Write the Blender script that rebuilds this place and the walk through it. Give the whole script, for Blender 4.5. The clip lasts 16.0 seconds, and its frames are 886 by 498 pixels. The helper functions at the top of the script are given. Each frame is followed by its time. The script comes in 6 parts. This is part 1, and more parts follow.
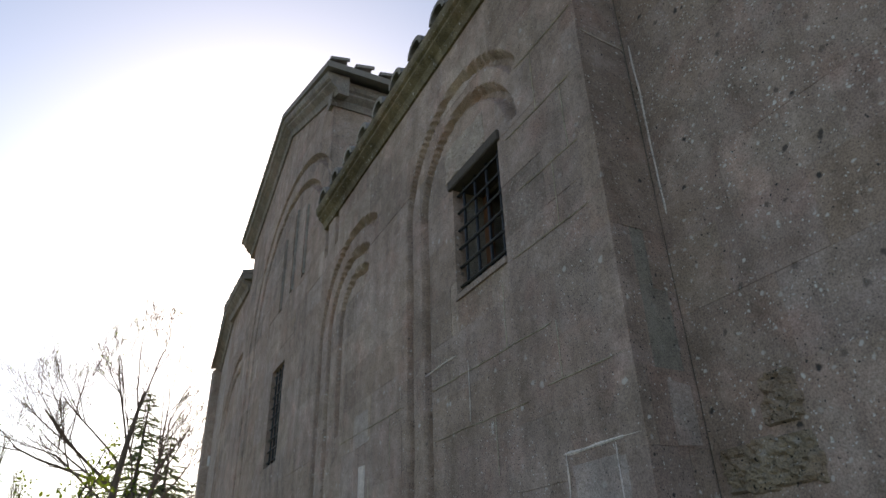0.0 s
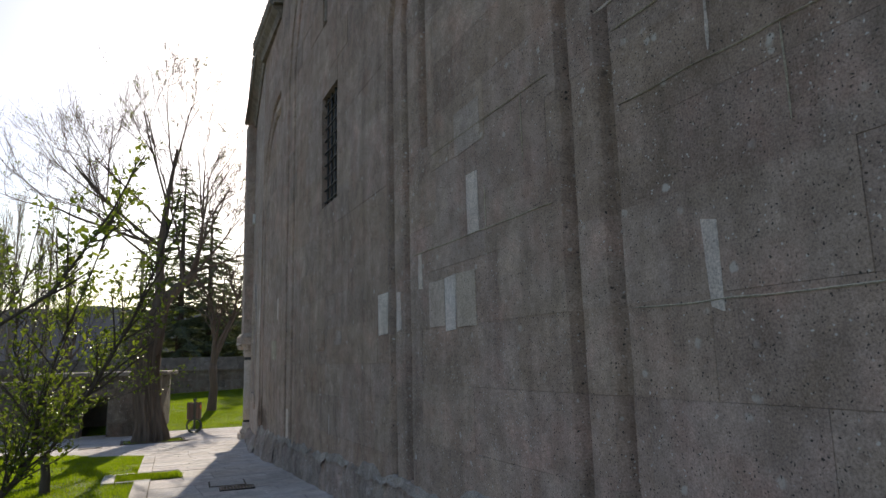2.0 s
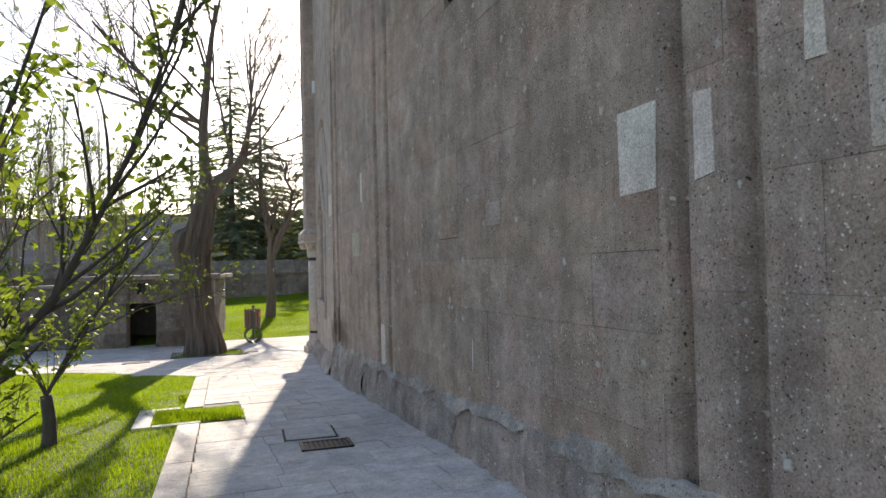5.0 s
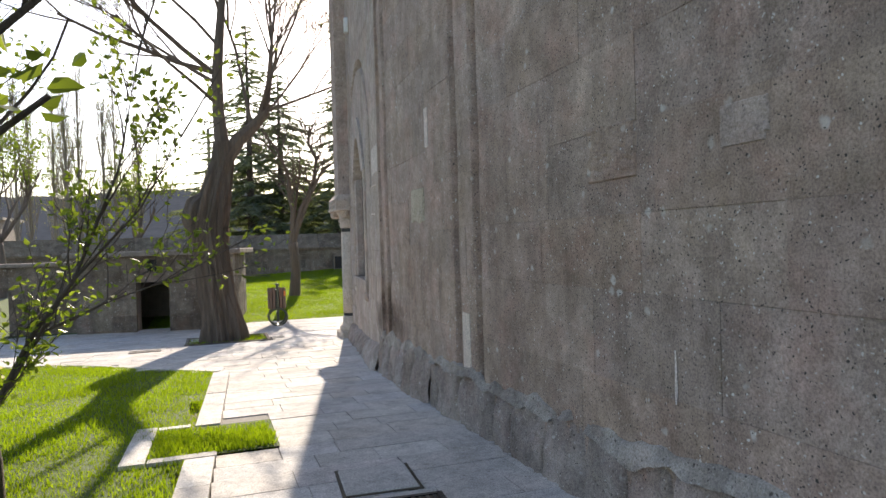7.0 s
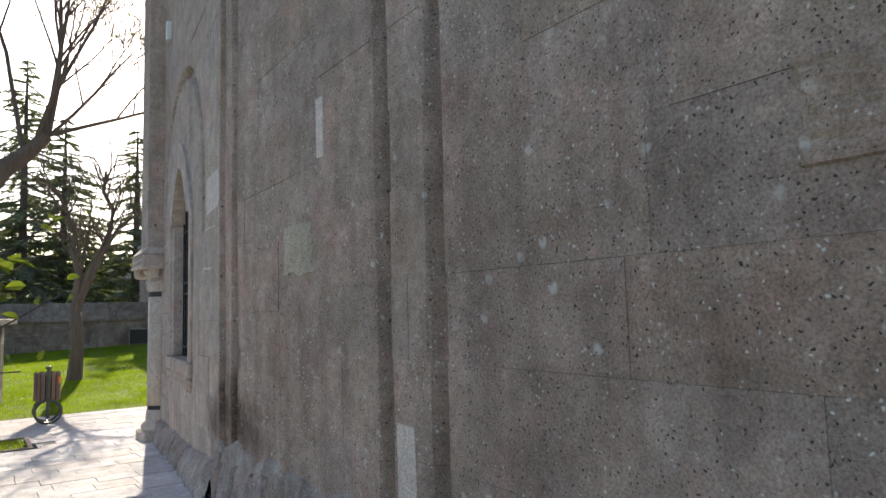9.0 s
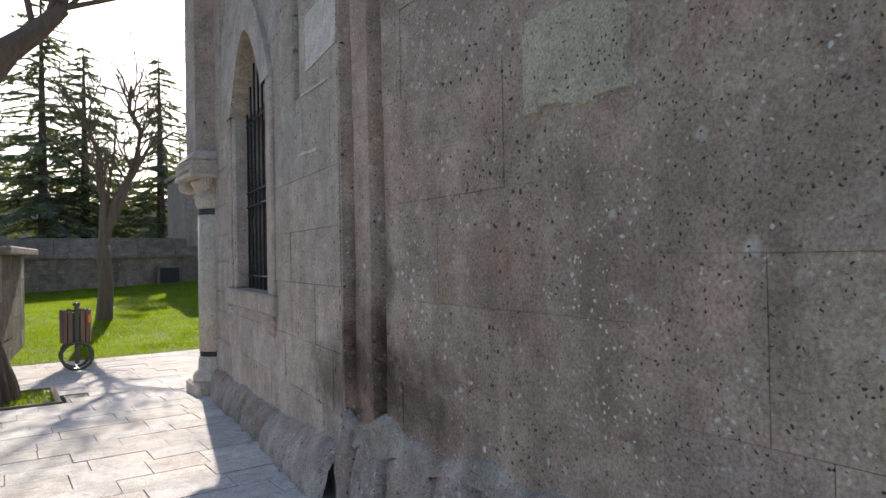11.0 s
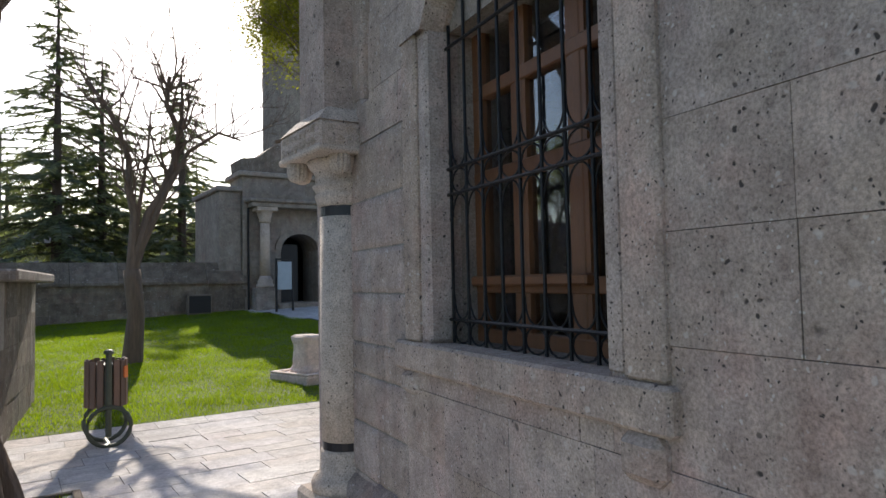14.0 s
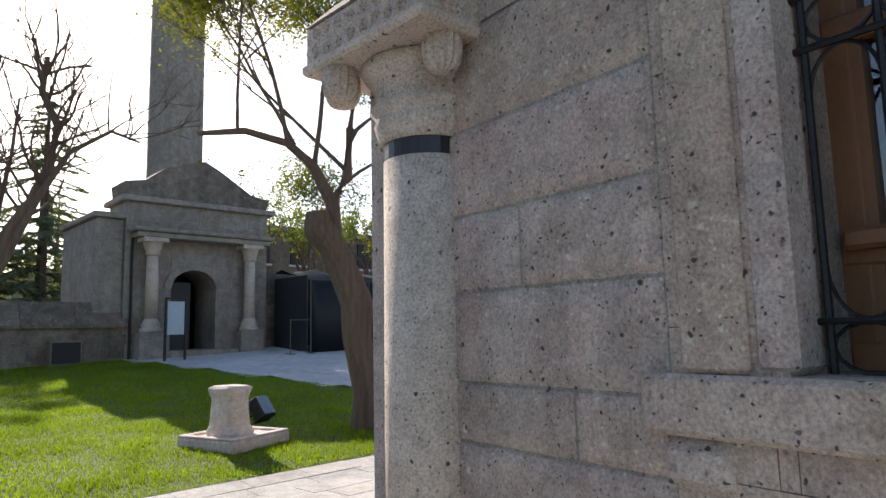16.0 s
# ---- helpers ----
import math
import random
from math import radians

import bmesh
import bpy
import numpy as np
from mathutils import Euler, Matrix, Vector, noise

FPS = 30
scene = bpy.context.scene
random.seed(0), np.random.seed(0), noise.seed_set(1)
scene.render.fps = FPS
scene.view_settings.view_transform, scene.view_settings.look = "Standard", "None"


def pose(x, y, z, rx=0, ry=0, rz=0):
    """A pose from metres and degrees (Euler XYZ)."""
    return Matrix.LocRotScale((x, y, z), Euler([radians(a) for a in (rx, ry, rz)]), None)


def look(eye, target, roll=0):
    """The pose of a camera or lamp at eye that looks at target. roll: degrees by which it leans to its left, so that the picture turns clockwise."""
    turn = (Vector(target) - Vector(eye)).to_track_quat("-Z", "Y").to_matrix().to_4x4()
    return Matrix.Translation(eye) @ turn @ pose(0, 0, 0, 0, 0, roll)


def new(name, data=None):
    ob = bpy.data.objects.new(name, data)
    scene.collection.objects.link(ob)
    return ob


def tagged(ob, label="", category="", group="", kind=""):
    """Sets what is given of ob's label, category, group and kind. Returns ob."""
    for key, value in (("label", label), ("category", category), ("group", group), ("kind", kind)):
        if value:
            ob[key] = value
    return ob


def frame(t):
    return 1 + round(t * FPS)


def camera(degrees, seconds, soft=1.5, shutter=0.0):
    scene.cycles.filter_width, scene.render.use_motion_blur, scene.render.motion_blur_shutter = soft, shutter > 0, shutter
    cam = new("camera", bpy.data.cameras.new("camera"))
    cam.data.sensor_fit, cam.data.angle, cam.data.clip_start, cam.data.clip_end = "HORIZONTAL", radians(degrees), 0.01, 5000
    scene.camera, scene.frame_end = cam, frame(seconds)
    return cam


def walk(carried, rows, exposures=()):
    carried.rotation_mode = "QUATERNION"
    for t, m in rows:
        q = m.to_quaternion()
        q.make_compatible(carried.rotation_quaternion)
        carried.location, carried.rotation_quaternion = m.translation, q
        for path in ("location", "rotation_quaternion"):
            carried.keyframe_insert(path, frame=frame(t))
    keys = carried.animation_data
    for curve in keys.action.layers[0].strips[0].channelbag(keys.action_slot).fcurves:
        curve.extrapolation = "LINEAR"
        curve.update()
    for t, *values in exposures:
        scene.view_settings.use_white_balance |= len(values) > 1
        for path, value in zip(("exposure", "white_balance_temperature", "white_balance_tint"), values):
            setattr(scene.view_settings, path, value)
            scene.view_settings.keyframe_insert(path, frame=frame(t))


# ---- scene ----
cam = camera(68.4, 16.0)
PATH = [  # seconds, eye, target, roll
    (0, (0.061, 0.036, 1.252), (1.708, 3.144, 3.156), -1.85),
    (0.5, (0.112, 0.566, 1.218), (1.756, 3.741, 3.012), -1.45),
    (1, (0.176, 1.107, 1.191), (1.867, 4.427, 2.646), -1.53),
    (1.5, (0.217, 1.687, 1.164), (1.885, 5.196, 2.113), -1.14),
    (2, (0.268, 2.206, 1.120), (1.931, 5.782, 1.786), -1.42),
    (2.5, (0.299, 2.705, 1.107), (1.832, 6.383, 1.453), -1.47),
    (3, (0.324, 3.215, 1.097), (1.780, 6.936, 1.289), -1.60),
    (3.5, (0.400, 3.811, 1.098), (1.788, 7.558, 1.279), -1.62),
    (4, (0.418, 4.349, 1.110), (1.829, 8.088, 1.285), -1.52),
    (4.5, (0.452, 5.024, 1.075), (1.875, 8.760, 1.223), -1.49),
    (6.8, (0.515, 7.504, 1.001), (1.841, 11.278, 0.958), -1.49),
    (7, (0.537, 7.752, 0.988), (1.852, 11.530, 0.943), -1.71),
    (7.5, (0.572, 8.276, 0.997), (1.934, 12.036, 0.902), -1.53),
    (8, (0.589, 8.808, 1.006), (2.350, 12.384, 1.343), -1.37),
    (8.5, (0.624, 9.355, 0.963), (2.881, 12.603, 1.561), -1.36),
    (9, (0.752, 9.928, 0.951), (3.080, 13.161, 1.314), -1.57),
    (11.5, (0.961, 12.874, 0.708), (3.190, 16.195, 0.738), -1.27),
    (12, (1.010, 13.435, 0.711), (3.228, 16.764, 0.738), -1.31),
    (12.5, (1.029, 14.016, 0.742), (3.233, 17.348, 0.940), -1.11),
    (13, (1.021, 14.555, 0.764), (3.228, 17.883, 1.001), -1.24),
    (13.5, (1.048, 15.148, 0.778), (3.257, 18.473, 1.036), -1.25),
    (14, (0.997, 15.644, 0.772), (3.203, 18.974, 0.971), -1.16),
    (14.5, (1.039, 16.161, 0.738), (3.225, 19.507, 0.914), -1.35),
    (15, (1.046, 16.678, 0.594), (3.246, 20.014, 0.763), -1.09),
    (15.5, (1.096, 17.327, 0.523), (3.606, 20.432, 0.760), -1.29),
    (16, (1.221, 17.899, 0.581), (3.973, 20.760, 1.074), -1.35),
]
EXPOSURES = [  # seconds, stops, kelvin, tint
    (0, 0.6, 7200, 14), (0.5, 0.27, 7050, 14), (1, 0.12, 7100, 14), (2, 0.26, 7050, 14), (3, 0.85, 7100, 14), (3.5, 0.98, 7200, 14), (7, 1.15, 7200, 14), (9, 1.05, 7000, 14), (11.5, 0.82, 6800, 14), (12.5, 0.58, 6700, 14), (13, 0.5, 6700, 14), (14, 0.65, 6700, 14), (15, 0.85, 6700, 14), (16, 0.85, 6750, 14),
]
walk(cam, [(t, look(eye, target, roll)) for t, eye, target, roll in PATH], EXPOSURES)

# ---- world and sun ----
SUN_AZ, SUN_EL = 12.0, 28.0  # degrees from +y towards +x, and above the horizon
world = bpy.data.worlds.new("world")
scene.world = world
world.use_nodes = True
wn = world.node_tree.nodes
sky = wn.new("ShaderNodeTexSky")
sky.sky_type = "NISHITA"
sky.sun_disc = False
sky.sun_elevation = radians(SUN_EL)
sky.sun_rotation = radians(SUN_AZ)
sky.air_density, sky.dust_density, sky.ozone_density = 1.0, 0.8, 1.6
world.node_tree.links.new(sky.outputs[0], wn["Background"].inputs[0])
wn["Background"].inputs[1].default_value = 0.13
sun_data = bpy.data.lights.new("sun", "SUN")
sun_data.energy, sun_data.angle, sun_data.color = 4.2, radians(0.6), (1.0, 0.93, 0.82)
sun = new("sun", sun_data)
_az, _el = radians(SUN_AZ), radians(SUN_EL)
SUN_DIR = Vector((math.sin(_az) * math.cos(_el), math.cos(_az) * math.cos(_el), math.sin(_el)))
sun.matrix_world = look(SUN_DIR * 60, (0, 0, 0))


# ---- materials ----
def nodes_of(name):
    m = bpy.data.materials.new(name)
    m.use_nodes = True
    nt = m.node_tree
    return m, nt, nt.nodes["Principled BSDF"]


def node(nt, kind, inputs=(), **props):
    n = nt.nodes.new(kind)
    for k, v in props.items():
        if k == "blend_type":
            n.blend_type = v
        elif k == "data_type":
            n.data_type = v
        elif k == "operation":
            n.operation = v
        elif k == "feature":
            n.feature = v
    for k, v in dict(inputs).items():
        if isinstance(v, bpy.types.NodeSocket):
            nt.links.new(v, n.inputs[k])
        else:
            n.inputs[k].default_value = v
    return n


def ramp(nt, fac, stops):
    n = nt.nodes.new("ShaderNodeValToRGB")
    nt.links.new(fac, n.inputs[0])
    els = n.color_ramp.elements
    while len(els) < len(stops):
        els.new(0.5)
    for e, (p, c) in zip(els, stops):
        e.position = p
        e.color = (*c, 1) if len(c) == 3 else c
    return n.outputs[0]


def mix(nt, fac, a, b, mode="MIX"):
    n = nt.nodes.new("ShaderNodeMix")
    n.data_type, n.blend_type = "RGBA", mode
    for i, v in ((0, fac), (6, a), (7, b)):
        if isinstance(v, bpy.types.NodeSocket):
            nt.links.new(v, n.inputs[i])
        else:
            n.inputs[i].default_value = v if i == 0 else (*v, 1)
    return n.outputs[2]


def grey(v):
    return (v, v, v)


def coords(nt, scale=(1, 1, 1), world_space=True):
    if world_space:
        src = nt.nodes.new("ShaderNodeNewGeometry").outputs["Position"]
    else:
        src = nt.nodes.new("ShaderNodeTexCoord").outputs["Object"]
    mp = nt.nodes.new("ShaderNodeMapping")
    nt.links.new(src, mp.inputs[0])
    mp.inputs["Scale"].default_value = scale
    return mp.outputs[0]


def noise_of(nt, vec, scale, detail=4.0, rough=0.55):
    return node(nt, "ShaderNodeTexNoise", {"Vector": vec, "Scale": scale, "Detail": detail, "Roughness": rough}).outputs[0]


def stone(name, low, high, vary=0.25, fleck=1.0, stain=0.3, bump=0.35, rough=0.9, random_island=False, pits=1.0, tint=0.8, damp=()):
    """Volcanic tuff: grain, pale pumice flecks, dark pits, broad stains, and a tone of its own for each block."""
    m, nt, bsdf = nodes_of(name)
    v = coords(nt)
    col = mix(nt, ramp(nt, noise_of(nt, v, 5.0, 6), [(0.3, grey(0)), (0.72, grey(1))]), low, high)
    if random_island:
        rnd = nt.nodes.new("ShaderNodeNewGeometry").outputs["Random Per Island"]
    else:
        rnd = nt.nodes.new("ShaderNodeObjectInfo").outputs["Random"]
    tone = ramp(nt, rnd, [(0.0, grey(1 - vary)), (0.25, (1 - vary * 0.3, 0.96 - vary * 0.4, 0.9 - vary * 0.4)), (0.5, (0.99, 0.99, 1.0)), (0.75, (1.0, 0.945, 0.93)), (0.9, (1.02, 1.0, 0.95)), (1.0, (1 + vary * 0.7, 1 + vary * 0.66, 1 + vary * 0.55))])
    col = mix(nt, 1.0, col, tone, "MULTIPLY")
    big = ramp(nt, noise_of(nt, v, 0.55, 5, 0.65), [(0.3, grey(1 - stain)), (0.6, grey(1.0)), (0.85, (1.14, 1.12, 1.1))])
    col = mix(nt, 1.0, col, big, "MULTIPLY")
    streak = ramp(nt, noise_of(nt, coords(nt, (3.2, 3.2, 0.22)), 1.6, 5, 0.6), [(0.32, grey(1 - stain * 0.8)), (0.55, grey(1.0))])
    col = mix(nt, 0.8, col, streak, "MULTIPLY")
    grain = noise_of(nt, v, 95.0, 3, 0.7)
    col = mix(nt, 0.72, col, ramp(nt, grain, [(0.28, grey(0.45)), (0.62, grey(1.3))]), "MULTIPLY")
    hue = noise_of(nt, v, 2.6, 5, 0.65)
    col = mix(nt, tint, col, ramp(nt, hue, [(0.3, (1.1, 0.95, 0.92)), (0.5, (0.96, 0.96, 0.95)), (0.68, (1.0, 0.99, 0.93))]), "MULTIPLY")
    mid = noise_of(nt, v, 17.0, 5, 0.7)
    col = mix(nt, 0.55, col, ramp(nt, mid, [(0.3, grey(0.62)), (0.55, grey(1.02)), (0.75, grey(1.2))]), "MULTIPLY")
    # pale pumice and dark pits, as uneven specks
    n3 = node(nt, "ShaderNodeTexNoise", {"Vector": v, "Scale": 26.0}).outputs[1]
    add = node(nt, "ShaderNodeVectorMath", {0: n3}, operation="SCALE")
    add.inputs[3].default_value = 0.035
    moved = node(nt, "ShaderNodeVectorMath", {0: v, 1: add.outputs[0]}, operation="ADD").outputs[0]
    height = grain
    cluster = ramp(nt, noise_of(nt, v, 3.2, 4, 0.6), [(0.36, grey(0.25)), (0.6, grey(1.15))])
    for scale, light, amount, thresh, size in ((8.0, True, 0.45, 0.84, 0.2), (17.0, True, 0.7, 0.74, 0.24), (44.0, True, 0.72, 0.66, 0.28), (9.0, False, 0.8, 0.87, 0.2), (25.0, False, 0.9, 0.76, 0.23), (58.0, False, 0.8, 0.68, 0.28)):
        vor = node(nt, "ShaderNodeTexVoronoi", {"Vector": moved, "Scale": scale})
        keep = ramp(nt, node(nt, "ShaderNodeSeparateColor", {0: vor.outputs["Color"]}).outputs[0], [(thresh, grey(0)), (min(1.0, thresh + 0.12), grey(1))])
        spot = ramp(nt, vor.outputs["Distance"], [(size * 0.55, grey(1)), (size, grey(0))])
        f = node(nt, "ShaderNodeMath", {0: spot, 1: keep}, operation="MULTIPLY").outputs[0]
        f = node(nt, "ShaderNodeMath", {0: f, 1: amount * (fleck if light else pits)}, operation="MULTIPLY").outputs[0]
        if light:
            f = node(nt, "ShaderNodeMath", {0: f, 1: cluster}, operation="MULTIPLY").outputs[0]
        f = node(nt, "ShaderNodeMath", {0: f, 1: 1.0}, operation="MINIMUM").outputs[0]
        col = mix(nt, f, col, (0.62, 0.59, 0.55) if light else (0.07, 0.06, 0.055))
        if not light:
            height = node(nt, "ShaderNodeMath", {0: height, 1: f}, operation="SUBTRACT").outputs[0]
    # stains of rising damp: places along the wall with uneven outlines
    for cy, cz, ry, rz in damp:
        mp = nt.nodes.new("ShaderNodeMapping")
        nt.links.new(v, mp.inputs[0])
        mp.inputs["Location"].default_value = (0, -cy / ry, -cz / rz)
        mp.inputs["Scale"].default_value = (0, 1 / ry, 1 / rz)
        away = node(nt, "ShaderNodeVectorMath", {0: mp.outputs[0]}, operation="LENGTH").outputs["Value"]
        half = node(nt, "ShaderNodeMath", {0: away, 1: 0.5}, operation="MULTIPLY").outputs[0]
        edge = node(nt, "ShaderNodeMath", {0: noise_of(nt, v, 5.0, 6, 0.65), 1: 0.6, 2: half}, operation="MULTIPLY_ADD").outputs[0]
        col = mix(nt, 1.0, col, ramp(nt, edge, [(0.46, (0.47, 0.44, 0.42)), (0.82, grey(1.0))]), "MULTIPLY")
    nt.links.new(col, bsdf.inputs["Base Color"])
    bsdf.inputs["Roughness"].default_value = rough
    bsdf.inputs["Specular IOR Level"].default_value = 0.25
    low_h = noise_of(nt, v, 7.0, 5, 0.6)
    b0 = node(nt, "ShaderNodeBump", {"Height": low_h, "Strength": bump, "Distance": 0.03})
    b = node(nt, "ShaderNodeBump", {"Height": height, "Strength": bump * 1.3, "Distance": 0.008, "Normal": b0.outputs[0]})
    nt.links.new(b.outputs[0], bsdf.inputs["Normal"])
    return m


def simple(name, low, high, scale=8.0, rough=0.6, metal=0.0, bump=0.15, stretch=(1, 1, 1), vary=0.0, world_space=True, fine=60.0):
    m, nt, bsdf = nodes_of(name)
    v = coords(nt, stretch, world_space)
    n1 = noise_of(nt, v, scale, 6, 0.6)
    n2 = noise_of(nt, v, fine, 3, 0.6)
    col = mix(nt, n1, low, high)
    col = mix(nt, 0.5, col, ramp(nt, n2, [(0.3, grey(0.65)), (0.65, grey(1.15))]), "MULTIPLY")
    if vary:
        rnd = nt.nodes.new("ShaderNodeObjectInfo").outputs["Random"]
        col = mix(nt, 1.0, col, ramp(nt, rnd, [(0, grey(1 - vary)), (1, grey(1 + vary * 0.6))]), "MULTIPLY")
    nt.links.new(col, bsdf.inputs["Base Color"])
    r = ramp(nt, n1, [(0.2, grey(max(0.05, rough - 0.12))), (0.8, grey(min(1.0, rough + 0.1)))])
    nt.links.new(r, bsdf.inputs["Roughness"])
    bsdf.inputs["Metallic"].default_value = metal
    h = node(nt, "ShaderNodeMath", {0: n1, 1: n2}, operation="ADD").outputs[0]
    b = node(nt, "ShaderNodeBump", {"Height": h, "Strength": bump, "Distance": 0.01})
    nt.links.new(b.outputs[0], bsdf.inputs["Normal"])
    return m


def leafy(name, low, high, through_light=0.35, rough=0.5):
    m, nt, bsdf = nodes_of(name)
    rnd = nt.nodes.new("ShaderNodeNewGeometry").outputs["Random Per Island"]
    col = mix(nt, rnd, low, high)
    col = mix(nt, 0.5, col, ramp(nt, noise_of(nt, coords(nt), 0.9, 4), [(0.3, grey(0.6)), (0.65, grey(1.2))]), "MULTIPLY")
    nt.links.new(col, bsdf.inputs["Base Color"])
    bsdf.inputs["Roughness"].default_value = rough
    bsdf.inputs["Specular IOR Level"].default_value = 0.25
    tr = node(nt, "ShaderNodeBsdfTranslucent", {"Color": mix(nt, 1.0, col, (1.5, 1.45, 0.6), "MULTIPLY")})
    out = nt.nodes["Material Output"]
    mx = node(nt, "ShaderNodeMixShader", {0: through_light, 1: bsdf.outputs[0], 2: tr.outputs[0]})
    nt.links.new(mx.outputs[0], out.inputs[0])
    return m


def glass_mat(name):
    m, nt, bsdf = nodes_of(name)
    bsdf.inputs["Base Color"].default_value = (0.85, 0.9, 0.9, 1)
    bsdf.inputs["Roughness"].default_value = 0.02
    bsdf.inputs["IOR"].default_value = 1.75
    bsdf.inputs["Transmission Weight"].default_value = 1.0
    return m


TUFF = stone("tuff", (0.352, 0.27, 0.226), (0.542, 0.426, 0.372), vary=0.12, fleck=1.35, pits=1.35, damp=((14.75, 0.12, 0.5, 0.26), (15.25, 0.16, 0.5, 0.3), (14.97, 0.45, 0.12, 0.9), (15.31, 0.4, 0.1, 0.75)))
TUFF_JOINED = stone("tuff_upper", (0.352, 0.27, 0.226), (0.542, 0.426, 0.372), vary=0.22, random_island=True)
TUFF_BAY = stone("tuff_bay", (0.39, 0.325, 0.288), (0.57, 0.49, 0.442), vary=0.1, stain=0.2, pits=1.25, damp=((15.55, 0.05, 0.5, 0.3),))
TUFF_BAY_JOINED = stone("tuff_bay_upper", (0.39, 0.325, 0.288), (0.57, 0.49, 0.442), vary=0.14, stain=0.2, random_island=True)
PALE = stone("pale_repair_stone", (0.62, 0.55, 0.51), (0.8, 0.73, 0.685), vary=0.12, fleck=0.2, stain=0.15, pits=0.6, tint=0.3)
COLUMN_STONE = stone("column_stone", (0.48, 0.405, 0.345), (0.61, 0.53, 0.465), vary=0.08, fleck=0.35, stain=0.12, bump=0.2, pits=1.1, tint=0.15)
TUFF_PATCH = stone("yellowish_patch_stone", (0.46, 0.41, 0.32), (0.62, 0.56, 0.45), vary=0.05, fleck=0.6, stain=0.15, bump=0.8, pits=1.2, tint=0.2)
FILLET = stone("pale_mortar", (0.34, 0.3, 0.275), (0.6, 0.555, 0.52), vary=0.0, fleck=0.5, stain=0.45, bump=0.9, pits=0.8, tint=0.3)
PLINTH = stone("plinth_stone", (0.33, 0.275, 0.25), (0.55, 0.475, 0.44), vary=0.16, stain=0.4, bump=0.8)
TUFF_ROUGH = stone("tuff_eroded", (0.32, 0.255, 0.185), (0.52, 0.43, 0.33), vary=0.1, stain=0.3, bump=1.0, pits=1.6)
MORTAR = stone("mortar", (0.3, 0.275, 0.245), (0.42, 0.39, 0.35), vary=0.0, fleck=0.4, bump=0.6)
CORNICE = stone("cornice_stone", (0.17, 0.145, 0.085), (0.3, 0.255, 0.17), vary=0.2, stain=0.5, bump=0.5)
GARDEN_STONE = stone("garden_wall_stone", (0.16, 0.135, 0.11), (0.3, 0.26, 0.215), vary=0.3, stain=0.35, bump=0.7)
GARDEN_JOINED = stone("garden_wall_stone_joined", (0.16, 0.135, 0.11), (0.3, 0.26, 0.215), vary=0.3, stain=0.35, bump=0.7, random_island=True)
GATE_STONE = stone("gate_stone", (0.25, 0.22, 0.195), (0.38, 0.345, 0.31), vary=0.15, stain=0.25)
PAVING = stone("paving_stone", (0.53, 0.515, 0.5), (0.69, 0.675, 0.66), vary=0.12, fleck=0.25, stain=0.25, bump=0.3, pits=0.5, tint=0.2)
PAVING_JOINED = stone("paving_stone_joined", (0.53, 0.515, 0.5), (0.69, 0.675, 0.66), vary=0.12, fleck=0.25, stain=0.25, bump=0.3, pits=0.5, tint=0.2, random_island=True)
BED = simple("sand_bed", (0.16, 0.15, 0.135), (0.26, 0.245, 0.22), 20, 0.95, bump=0.5)
SOIL = simple("soil", (0.05, 0.04, 0.028), (0.11, 0.09, 0.06), 9, 0.95, bump=0.8)
TURF = simple("turf", (0.035, 0.06, 0.01), (0.09, 0.13, 0.02), 2.2, 0.95, bump=0.6, fine=120)
DRY = simple("dry_ground", (0.1, 0.095, 0.06), (0.2, 0.18, 0.12), 0.3, 0.95, bump=0.5)
IRON = simple("black_iron", (0.012, 0.013, 0.015), (0.035, 0.036, 0.04), 30, 0.45, 0.6, 0.3)
BAND = simple("black_band", (0.012, 0.012, 0.016), (0.025, 0.025, 0.03), 12, 0.35, 0.3, 0.1)
TIMBER = simple("brown_window_timber", (0.13, 0.055, 0.025), (0.26, 0.115, 0.05), 5, 0.45, bump=0.2, stretch=(6, 6, 0.6))
SLAT = simple("bin_slat_timber", (0.11, 0.065, 0.045), (0.26, 0.165, 0.12), 6, 0.6, bump=0.3, stretch=(8, 8, 0.7), vary=0.35)
BIN_STEEL = simple("green_grey_steel", (0.055, 0.065, 0.045), (0.1, 0.11, 0.08), 12, 0.5, 0.3)
TILE = simple("roof_tile", (0.2, 0.17, 0.14), (0.36, 0.32, 0.28), 6, 0.9, bump=0.5, vary=0.3)
BARK = simple("grey_brown_bark", (0.05, 0.038, 0.03), (0.25, 0.19, 0.148), 3.5, 0.95, bump=1.0, stretch=(5, 5, 0.45), fine=18)
BARK_DARK = simple("dark_bark", (0.045, 0.036, 0.03), (0.14, 0.108, 0.085), 6, 0.95, bump=0.9, stretch=(4, 4, 0.8), fine=40)
TWIG = simple("bare_twig", (0.16, 0.14, 0.11), (0.3, 0.26, 0.21), 6, 0.9, bump=0.2)
GRASS = leafy("grass_blade", (0.11, 0.185, 0.01), (0.235, 0.325, 0.024), 0.55, 0.5)
LEAF = leafy("young_leaf", (0.1, 0.15, 0.03), (0.2, 0.26, 0.06), 0.5, 0.4)
WILLOW_LEAF = leafy("willow_leaf", (0.14, 0.17, 0.02), (0.24, 0.25, 0.04), 0.45, 0.45)
POPLAR_LEAF = leafy("poplar_leaf", (0.18, 0.2, 0.07), (0.3, 0.31, 0.14), 0.4, 0.5)
# needle green is lightened: the haze of the sun's flare is in the colour
NEEDLE = leafy("spruce_needle", (0.09, 0.12, 0.09), (0.2, 0.24, 0.18), 0.55, 0.6)
